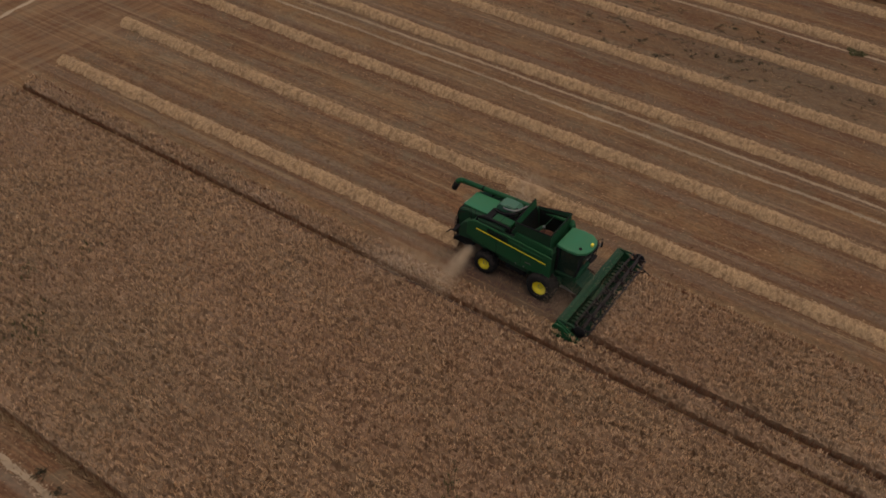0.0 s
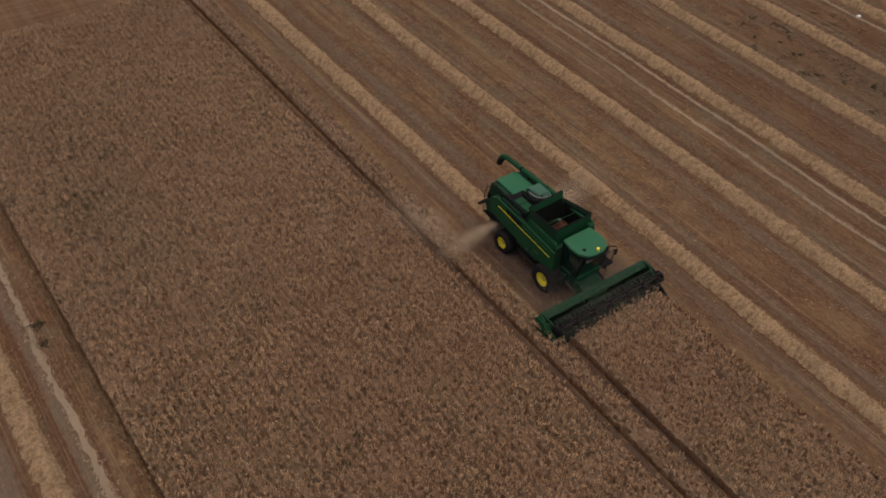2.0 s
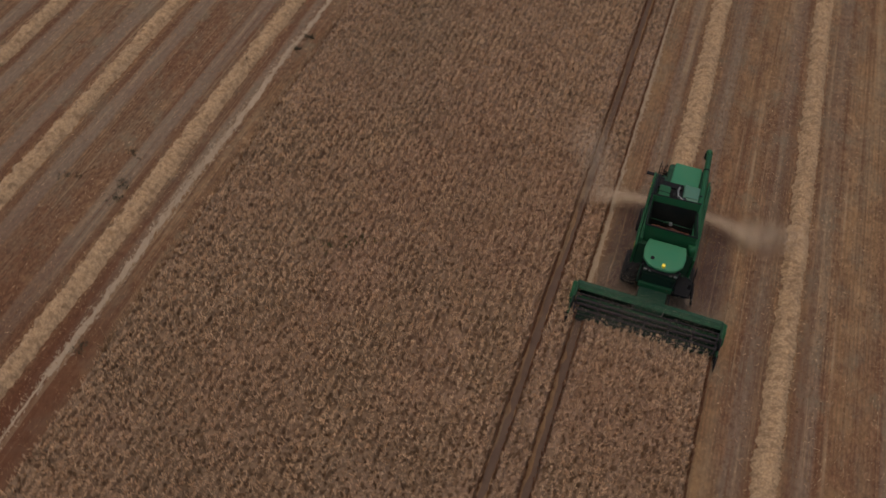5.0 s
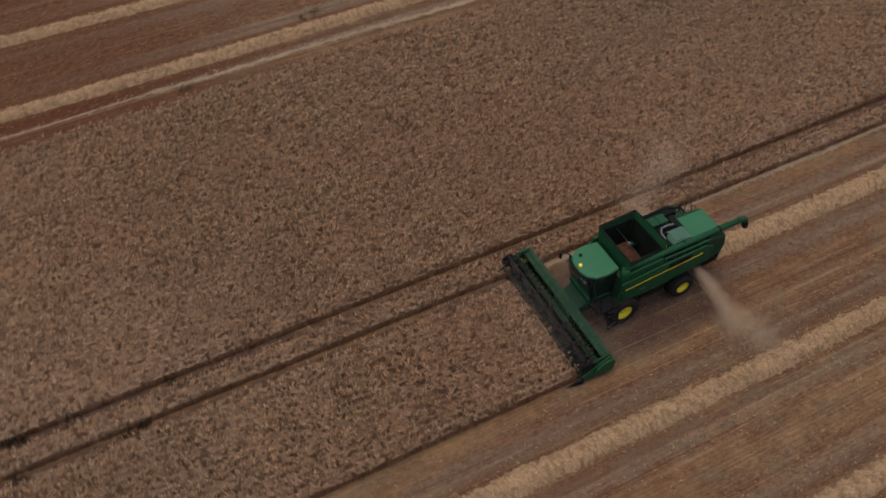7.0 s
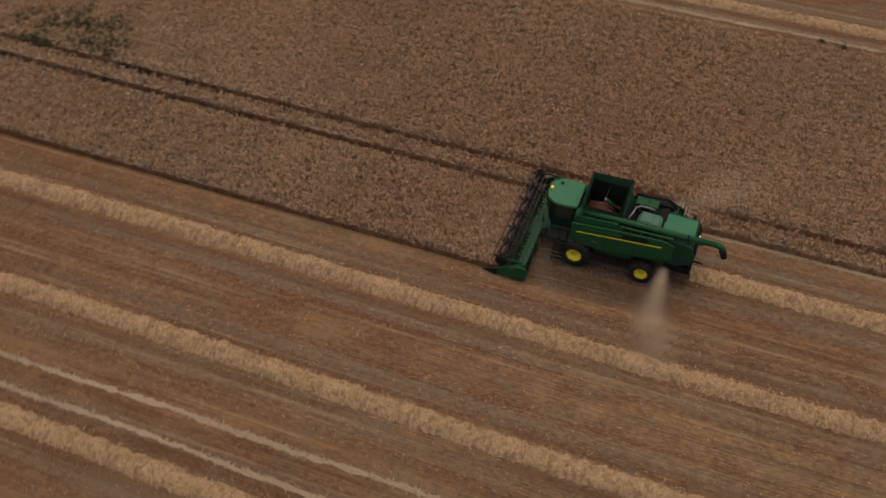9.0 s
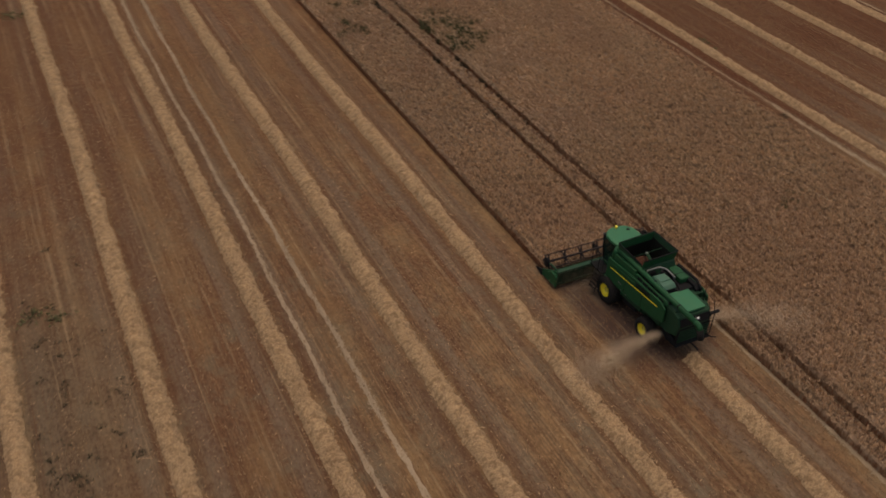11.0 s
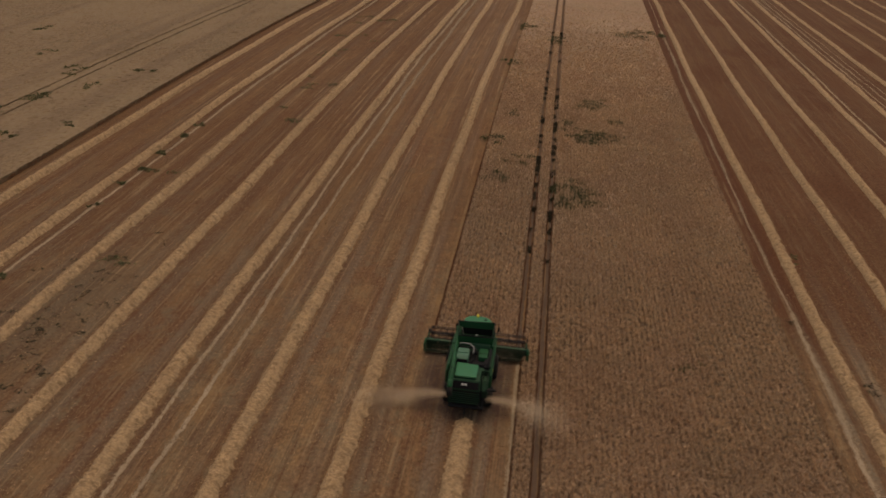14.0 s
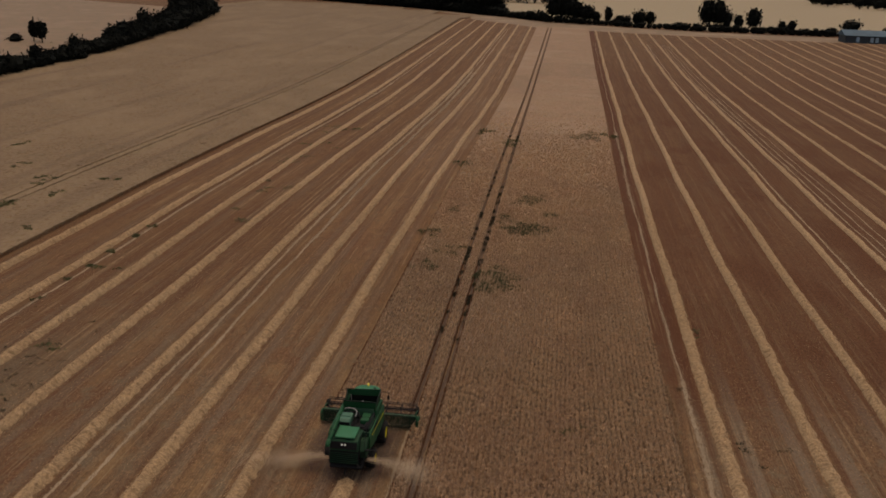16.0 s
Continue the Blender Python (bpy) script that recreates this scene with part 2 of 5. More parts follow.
def crop_material(name, light, dark):
    m = Nodes(name, 0.8, spec=0.2)
    island = m.geo.outputs["Random Per Island"]
    fine = m.noise(m.scaled(m.pos, 2.6, 1.7, 2), 1.0, 3, 0.7)
    big = m.noise(m.scaled(m.pos, 0.05, 0.035, 1), 1.0, 4, 0.6)
    mid = m.noise(m.scaled(m.pos, 0.35, 0.2, 1), 1.0, 3, 0.6)
    grain = m.noise(m.scaled(m.pos, 11, 8, 3), 1.0, 2, 0.6)
    col = m.mix(m.calc("MULTIPLY_ADD", island, 0.35, m.calc("MULTIPLY_ADD", m.step(fine, 0.3, 0.7), 0.3, m.calc("MULTIPLY", m.step(grain, 0.35, 0.65), 0.35))), dark, light)
    tint = m.noise(m.scaled(m.pos, 0.22, 0.15, 1), 1.0, 2, 0.5)
    col = m.mix(m.step(tint, 0.36, 0.64, 0, 0.5), m.mix(0.15, col, m.mix(grain, (0.15, 0.110, 0.07), (0.29, 0.215, 0.14))), m.mix(0.55, col, m.mix(grain, (0.18, 0.094, 0.062), (0.42, 0.240, 0.157))))
    col = m.mix(m.step(big, 0.48, 0.72, 0, 0.4), col, m.mix(island, (0.19, 0.135, 0.09), (0.44, 0.31, 0.21)))
    col = m.mix(m.step(mid, 0.5, 0.72, 0, 0.2), col, (0.33, 0.20, 0.11))
    # a patch near the field corner is still greyish green
    away = m.nt.nodes.new("ShaderNodeVectorMath")
    away.operation = "DISTANCE"
    m.put(away.inputs[0], m.scaled(m.pos, 1.0, 0.42, 0.0))
    away.inputs[1].default_value = (20.8, -7.4, 0.0)
    near = m.step(m.calc("ADD", away.outputs["Value"], m.calc("MULTIPLY", tint, 5.0)), 2.5, 8.0, 0.09, 0.0)
    col = m.mix(near, col, m.mix(grain, (0.085, 0.078, 0.056), (0.22, 0.185, 0.13)))
    return m.done(col)


def pale_wheat_material():
    m = Nodes("pale_ripe_wheat", 0.85, spec=0.15)
    fine = m.noise(m.scaled(m.pos, 3.0, 1.4, 2), 1.0, 4, 0.65)
    mid = m.noise(m.scaled(m.pos, 0.5, 0.22, 1), 1.0, 4, 0.6)
    big = m.noise(m.scaled(m.pos, 0.06, 0.03, 1), 1.0, 4, 0.6)
    col = m.mix(m.step(fine, 0.3, 0.7), (0.130, 0.082, 0.046), (0.208, 0.136, 0.079))
    col = m.mix(m.step(mid, 0.5, 0.68, 0, 0.45), col, (0.140, 0.100, 0.056))
    col = m.mix(m.step(big, 0.45, 0.65, 0, 0.5), col, (0.218, 0.146, 0.086))
    pass_mark = m.noise(m.scaled(m.pos, 0.16, 0.004, 1), 1.0, 3, 0.5)
    col = m.mix(m.step(pass_mark, 0.56, 0.66, 0, 0.35), col, (0.100, 0.062, 0.038))
    return m.done(col)


def plain(name, colour, rough=0.5, metal=0.0, vary=0.15, scale=3.0, spec=0.5):
    """Paint, rubber, metal: one colour with dust and wear at two scales."""
    m = Nodes(name, rough, metal, spec)
    n = m.noise(m.pos, scale, 4, 0.6)
    f = m.noise(m.pos, scale * 12, 3, 0.6)
    dusty = tuple(c * (1 - vary) + d * vary for c, d in zip(colour, (0.34, 0.26, 0.18)))
    col = m.mix(m.step(n, 0.35, 0.7), colour, dusty)
    col = m.mix(m.step(f, 0.55, 0.8, 0, vary), col, (0.30, 0.24, 0.17))
    return m.done(col, m.step(n, 0.3, 0.7, rough, min(1.0, rough + 0.2)))


STUBBLE = stubble_material()
STRAW = straw_material("straw", (0.428, 0.280, 0.156), (0.150, 0.088, 0.047))
STRAW_LOOSE = straw_material("loose_straw", (0.54, 0.364, 0.215), (0.23, 0.136, 0.074))
WHEAT = crop_material("ripe_wheat", (0.80, 0.516, 0.300), (0.43, 0.262, 0.148))
WHEAT_FAR = pale_wheat_material()
# stem colour also stands for the shaded line at crop edges
SHADED_STEM = straw_material("shaded_wheat_stems", (0.34, 0.165, 0.09), (0.16, 0.070, 0.038))
# one wheat, seven tones: shade between stalks put into the near bands' colour
CANOPY_TONES = [crop_material("shaded_wheat_stalks", (0.352 * k, 0.216 * k, 0.126 * k), (0.160 * k, 0.094 * k, 0.054 * k)) for k in (0.68, 0.75, 0.83, 0.92, 0.98, 0.93, 0.88)]
STALK = straw_material("cut_stalks", (0.34, 0.205, 0.105), (0.12, 0.062, 0.03))
TRACK = plain("trodden_straw", (0.31, 0.225, 0.15), 0.95, 0, 0.35, 1.2, 0.1)
TRACK_DARK = plain("trodden_soil", (0.092, 0.058, 0.043), 0.95, 0, 0.06, 1.5, 0.1)
WEED_DARK = plain("rank_weed_leaf", (0.055, 0.046, 0.027), 0.8, 0, 0.1, 4.0, 0.1)
WEED = plain("weed_leaf", (0.088, 0.088, 0.033), 0.7, 0, 0.2, 4.0, 0.2)
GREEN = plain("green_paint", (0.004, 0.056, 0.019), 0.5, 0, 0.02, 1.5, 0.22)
# the same green, lightened on roof and hood top for the sky they reflect
GREEN_SKYLIT = plain("skylit_green_paint", (0.017, 0.124, 0.054), 0.5, 0, 0.05, 1.6, 0.3)
DARK_GREEN = plain("dusty_green_steel", (0.006, 0.036, 0.016), 0.6, 0, 0.03, 2.0, 0.2)
YELLOW = plain("yellow_paint", (0.80, 0.62, 0.02), 0.4, 0, 0.06, 4.0)
BLACK = plain("black_steel", (0.006, 0.006, 0.007), 0.7, 0, 0.015, 3.0, 0.15)
RUBBER = plain("rubber", (0.010, 0.009, 0.009), 0.9, 0, 0.03, 5.0, 0.2)
STEEL = plain("worn_steel", (0.20, 0.20, 0.19), 0.5, 0.6, 0.10, 4.0)
GREYBOX = plain("grey_green_cover", (0.030, 0.105, 0.062), 0.5, 0, 0.06, 2.0)
GRAIN = plain("wheat_grain", (0.070, 0.026, 0.017), 0.9, 0, 0.1, 9.0, 0.1)
REELMAT = plain("reel_steel", (0.016, 0.009, 0.010), 0.8, 0, 0.04, 3.0)
DULL_LENS = plain("dusty_lens", (0.06, 0.065, 0.06), 0.35, 0, 0.1, 4.0)
LENS = plain("lamp_lens", (0.72, 0.72, 0.70), 0.2, 0, 0.02, 4.0)
AMBER = plain("amber_lens", (0.85, 0.66, 0.06), 0.3, 0, 0.02, 4.0)
CHAFF = plain("chaff", (0.62, 0.47, 0.33), 0.95, 0, 0.1, 2.0, 0.05)
BARK = plain("bark", (0.07, 0.05, 0.035), 0.9, 0, 0.15, 2.0, 0.1)
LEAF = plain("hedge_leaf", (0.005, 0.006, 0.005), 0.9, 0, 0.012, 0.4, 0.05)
SHED = plain("blue_sheet_steel", (0.018, 0.055, 0.085), 0.5, 0.1, 0.05, 0.2)
SHED_PALE = plain("pale_sheet_steel", (0.24, 0.33, 0.40), 0.5, 0.1, 0.03, 0.2)
SHED_DARK = plain("dark_sheet_steel", (0.012, 0.02, 0.03), 0.6, 0.0, 0.03, 0.2)
FAR_STRAW = crop_material("far_pale_stubble", (0.37, 0.300, 0.185), (0.22, 0.170, 0.100))
FAR_BROWN = crop_material("far_brown_stubble", (0.190, 0.130, 0.079), (0.150, 0.100, 0.060))
GLASS = bpy.data.materials.new("cab_glass")
GLASS.use_nodes = True
g = GLASS.node_tree.nodes["Principled BSDF"]
g.inputs["Base Color"].default_value = (0.012, 0.034, 0.024, 1)
g.inputs["Transmission Weight"].default_value, g.inputs["Roughness"].default_value, g.inputs["IOR"].default_value = 0.45, 0.06, 1.45


# ---- mesh helpers ----
def part(name, bm, material, parent=None, label=""):
    """Links a bmesh as one mesh object, under a thing or a part."""
    me = bpy.data.meshes.new(name)
    bm.to_mesh(me)
    bm.free()
    me.materials.append(material)
    ob = new(name, me)
    ob.parent = parent
    return tagged(ob, label)


def thing(name, label, category, group="", at=None):
    ob = new(name)
    ob.empty_display_size = 0.3
    if at is not None:
        ob.matrix_basis = at
    return tagged(ob, label, category, group)


def raw(name, verts, faces, material, parent=None, smooth=False):
    """One mesh from arrays of vertices and of faces with equal corners."""
    me = bpy.data.meshes.new(name)
    verts, faces = np.asarray(verts, np.float32), np.asarray(faces, np.int32)
    k = faces.shape[1]
    me.vertices.add(len(verts))
    me.vertices.foreach_set("co", verts.ravel())
    me.loops.add(faces.size)
    me.loops.foreach_set("vertex_index", faces.ravel())
    me.polygons.add(len(faces))
    me.polygons.foreach_set("loop_start", np.arange(0, faces.size, k, dtype=np.int32))
    me.polygons.foreach_set("use_smooth", np.full(len(faces), smooth))
    me.update(calc_edges=True)
    me.validate()
    me.materials.append(material)
    ob = new(name, me)
    ob.parent = parent
    return ob


def box(x0, x1, y0, y1, z0, z1, bevel=0.03, bm=None):
    bm = bm or bmesh.new()
    m = Matrix.LocRotScale(((x0 + x1) / 2, (y0 + y1) / 2, (z0 + z1) / 2), None, (abs(x1 - x0), abs(y1 - y0), abs(z1 - z0)))
    made = bmesh.ops.create_cube(bm, size=1, matrix=m)["verts"]
    if bevel:
        edges = list({e for v in made for e in v.link_edges})
        bmesh.ops.bevel(bm, geom=edges, offset=bevel, segments=2, affect="EDGES", profile=0.6)
    return bm


def prism(profile, x0, x1, bevel=0.03, bm=None):
    """A side outline of (y, z) corners, pushed from x0 to x1."""
    bm = bm or bmesh.new()
    a = [bm.verts.new((x0, y, z)) for y, z in profile]
    b = [bm.verts.new((x1, y, z)) for y, z in profile]
    n = len(profile)
    faces = [bm.faces.new(a), bm.faces.new(b[::-1])]
    faces += [bm.faces.new((a[k], b[k], b[(k + 1) % n], a[(k + 1) % n])) for k in range(n)]
    bmesh.ops.recalc_face_normals(bm, faces=faces)
    if bevel:
        edges = list({e for f in faces for e in f.edges})
        bmesh.ops.bevel(bm, geom=edges, offset=bevel, segments=2, affect="EDGES", profile=0.6)
    return bm


def slab(outline, z0, z1, bevel=0.03, bm=None):
    """A plan outline of (x, y) corners, pushed from z0 to z1."""
    bm = bm or bmesh.new()
    a = [bm.verts.new((x, y, z0)) for x, y in outline]
    b = [bm.verts.new((x, y, z1)) for x, y in outline]
    n = len(outline)
    faces = [bm.faces.new(a[::-1]), bm.faces.new(b)]
    faces += [bm.faces.new((a[k], a[(k + 1) % n], b[(k + 1) % n], b[k])) for k in range(n)]
    bmesh.ops.recalc_face_normals(bm, faces=faces)
    if bevel:
        edges = list({e for f in faces for e in f.edges})
        bmesh.ops.bevel(bm, geom=edges, offset=bevel, segments=2, affect="EDGES", profile=0.6)
    return bm


def tube(points, radius, sides=10, bm=None, end_radius=None):
    """A round bar along points."""
    bm = bm or bmesh.new()
    pts = [Vector(p) for p in points]
    rings = []
    for k, p in enumerate(pts):
        d = (pts[min(k + 1, len(pts) - 1)] - pts[max(k - 1, 0)]).normalized()
        side = d.cross(Vector((0, 0, 1)) if abs(d.z) < 0.9 else Vector((1, 0, 0))).normalized()
        up = side.cross(d)
        r = radius if end_radius is None else radius + (end_radius - radius) * k / (len(pts) - 1)
        rings.append([bm.verts.new(p + r * (math.cos(a) * side + math.sin(a) * up)) for a in np.linspace(0, 2 * math.pi, sides, endpoint=False)])
    for a, b in zip(rings, rings[1:]):
        for k in range(sides):
            f = bm.faces.new((a[k], a[(k + 1) % sides], b[(k + 1) % sides], b[k]))
            f.smooth = True
    bm.faces.new(rings[0][::-1])
    bm.faces.new(rings[-1])
    return bm


def lathe_x(profile, segments=32, bm=None, capped=True):
    """A profile of (x, r) turned round the x axis."""
    bm = bm or bmesh.new()
    rings = [[bm.verts.new((x, r * math.cos(a), r * math.sin(a))) for a in np.linspace(0, 2 * math.pi, segments, endpoint=False)] for x, r in profile]
    for a, b in zip(rings, rings[1:]):
        for k in range(segments):
            bm.faces.new((a[k], a[(k + 1) % segments], b[(k + 1) % segments], b[k])).smooth = True
    for ring in (rings[0], rings[-1]) if capped else ():
        bm.faces.new(ring)
    bmesh.ops.recalc_face_normals(bm, faces=list(bm.faces))
    return bm


# ---- ground plan: the rows run along y and fan out a little far ahead ----
# sideways drift, in metres, of ten rows at these distances ahead
BEND_Y = (0, 105, 180, 250, 320, 515, 600)
BEND = (
    (-50, (0, 0, 3.4, 2.4, 1.2, -3.0, -4.6)),
    (-35, (0, 0, 2.8, 2.2, 0.9, -1.6, -3.2)),
    (-28, (0, 0, 3.2, 3.2, 1.9, -1.2, -2.4)),
    (-14, (0, 0, 1.9, 2.0, 1.2, -0.6, -1.6)),
    (-7, (0, 0, 2.1, 2.3, 1.8, 0.6, 0.2)),
    (5, (0, 0, 0.5, 0.7, 0.9, 1.4, 1.6)),
    (26, (0, 0, 1.2, 1.5, 2.3, 4.6, 5.8)),
    (43, (0, 0, 0.4, 0.5, 1.8, 5.3, 6.8)),
    (63, (0, 0, -0.2, -0.2, 1.9, 7.8, 9.6)),
    (136, (0, 0, 1.0, 2.0, 6.0, 19.0, 24.0)),
)


def bend(u, y):
    """Sideways drift of row u at y."""
    u, y = np.broadcast_arrays(np.asarray(u, float), np.asarray(y, float))
    drift = np.zeros((len(BEND), *u.shape))
    for k, (_, row) in enumerate(BEND):
        for ease in (-36, -18, 0, 18, 36):
            drift[k] += np.interp(y + ease, BEND_Y, row) / 5
    nodes = np.array([b[0] for b in BEND], float)
    k = np.clip(np.searchsorted(nodes, u) - 1, 0, len(BEND) - 2)
    f = np.clip((u - nodes[k]) / (nodes[k + 1] - nodes[k]), 0, 1)
    return np.take_along_axis(drift, k[None], 0)[0] * (1 - f) + np.take_along_axis(drift, k[None] + 1, 0)[0] * f


def row_end(u):
    """How far ahead row u goes."""
    return float(np.interp(u, (-54, -35, -15, -4, 30, 70, 120), (588, 567, 544, 525, 512, 503, 498)))


T1, T2, EDGE, LEFT_EDGE, CUT = 3.15, 4.92, 24.1, -51.7, -3.5
FRONT, FIELD_END, FAR_END = 3.72, -41.0, 523.0

xs = np.r_[[-4000, -2500, -1500, -900, -600, -400, -300], np.arange(-240, 241, 6.0), [300, 400, 600, 900, 1500, 2500, 4000]]
ys = np.r_[[-4000, -2500, -1500, -900, -500, -300, -200], np.arange(-140, 640, 10.0), [700, 800, 1000, 1500, 2500, 4000]]
gx, gy = np.meshgrid(xs, ys)
gv = np.stack([(gx + bend(gx, gy)).ravel(), gy.ravel(), 0 * gx.ravel()], 1)
idx = np.arange(gx.size).reshape(gx.shape)
gf = np.stack([idx[:-1, :-1], idx[:-1, 1:], idx[1:, 1:], idx[1:, :-1]], -1).reshape(-1, 4)
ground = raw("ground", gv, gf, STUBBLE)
ground.data.attributes.new("row", "FLOAT", "POINT").data.foreach_set("value", gx.ravel().astype(np.float32))
tagged(ground, "brown cut stubble field with fine drill lines", "ground", kind="structure")

rng = np.random.default_rng(7)


def ribbon(name, u, y0, y1, width, material, label, z=0.012, step=0.6, rough=0.25):
    """A low worn strip along a row, with ragged edges and gaps of width."""
    y = np.arange(y0, y1, step)
    n = len(y)
    mid = u + bend(u, y) + 0.10 * np.sin(y * 0.11 + u) + 0.05 * np.sin(y * 0.47)
    wide = width * (1 + rough * rng.normal(size=(2, n))).clip(0.25, 1.7) / 2
    v = np.concatenate([np.stack([mid - wide[0], y, np.full(n, z * 0.3)], 1), np.stack([mid, y, np.full(n, z)], 1), np.stack([mid + wide[1], y, np.full(n, z * 0.3)], 1)])
    k = np.arange(n - 1)
    f = np.concatenate([np.stack([k + a * n, k + (a + 1) * n, k + 1 + (a + 1) * n, k + 1 + a * n], 1) for a in (0, 1)])
    ob = raw(name, v, f, material, smooth=True)
    return tagged(ob, label, "track", kind="structure")


# ---- loose blades and ears, as one mesh a crop ----
def blades(x, y, z0, z1, lean, wide, twist):
    """A narrow leaf-shaped blade of two triangles at each place; returns vertices and faces."""
    n = len(x)
    a = rng.uniform(0, 2 * np.pi, n)
    t = rng.uniform(0, 2 * np.pi, n)
    dx, dy = lean * np.cos(a), lean * np.sin(a)
    px, py = wide * np.cos(t), wide * np.sin(t)
    base = np.stack([x, y, z0], 1)
    top = np.stack([x + dx, y + dy, z1], 1)
    mid = (base * (1 - twist) + top * twist)
    side = np.stack([px, py, 0 * px], 1)
    v = np.stack([base, mid - side, top, mid + side], 1).reshape(-1, 3)
    f = np.arange(4 * n).reshape(-1, 4)
    return v, f


def trodden(u, y0, y1, width, per_metre):
    """A worn wheel track: flat bits of pale straw, thick in the middle and thinning out."""
    n = int((y1 - y0) * per_metre * 0.35)
    y = rng.uniform(y0, y1, n)
    y = y[rng.uniform(size=n) < 0.55 + 0.45 * np.sin(y * 0.35 + u) * np.sin(y * 0.13 + 2 * u)]
    n = len(y)
    x = u + bend(u, y) + 0.10 * np.sin(y * 0.11 + u) + 0.04 * np.sin(y * 0.47) + rng.normal(0, width / 2.6, n)
    grow = 1 + np.clip(y - 30, 0, 200) / 120
    v, f = blades(x, y, np.full(n, 0.012), np.full(n, 0.03) + rng.uniform(0, 0.04, n), rng.uniform(0.08, 0.26, n) * grow, rng.uniform(0.02, 0.042, n) * grow, 0.5)
    tagged(raw("trodden_straw", v, f, TRACK), "pale trodden straw along a wheel track", "straw", kind="stuff")


for u, y0, y1, w, n in ((-17.7, -42, 260, 0.20, 330), (-19.4, -42, 260, 0.17, 250), (25.9, -60, 16, 0.36, 420), (25.9, 16, 150, 0.22, 200), (3.2, -41, 2.5, 0.20, 420), (-40.1, -42, 220, 0.18, 280), (51.0, -20, 200, 0.2, 120), (57.6, -20, 220, 0.2, 70), (59.0, -20, 220, 0.2, 70)):
    trodden(u, y0, y1, w, n)


for k, (u, y0, y1, w) in enumerate(((-17.7, -42, 500, 0.25), (-19.4, -42, 500, 0.24), (-40.1, -42, 400, 0.24), (3.22, -41, 3.0, 0.22), (25.9, -60, 16, 0.30), (25.9, 16, 420, 0.11), (51.0, 20, 420, 0.2), (57.6, 20, 420, 0.14), (59.0, 20, 420, 0.14), (60.4, 20, 420, 0.12))):
    ribbon(f"wheel_track_{4 + k}", u, y0, y1, w, TRACK, "thin pale trodden wheel track in stubble", 0.01, 0.35, 0.35)


def crop_points(u0, u1, y0, y1, density, row=0.34):
    """Places on drill rows, with jitter."""
    n = int((u1 - u0) * (y1 - y0) * density)
    u = np.round(rng.uniform(u0, u1, n) / row) * row + rng.normal(0, row * 0.18, n)
    y = rng.uniform(y0, y1, n)
    keep = (u > u0) & (u < u1)
    u, y = u[keep], y[keep]
    return u, y


def ears(u, y, height, size, per):
    """Tufts of upright stalks with nodding ears, wider where one stands for several."""
    n = len(u)
    top = height + 0.05 * np.sin(u * 7.3 + 3 * np.sin(y * 1.7)) + 0.04 * np.sin(y * 5.1 + u * 2) + rng.normal(0, 0.05, n)
    vs, fs = [], []
    for k in range(per):
        x, q, z = u + rng.normal(0, 0.33, n) * size, y + rng.normal(0, 0.40, n) * size, top + rng.normal(0, 0.03, n)
        v, f = blades(x + bend(x, q), q, z - size * rng.uniform(1.2, 2.8, n), z, size * rng.uniform(0.3, 1.35, n), size * rng.uniform(0.17, 0.32, n), 0.72)
        vs.append(v), fs.append(f + 4 * n * k)
    return np.concatenate(vs), np.concatenate(fs)


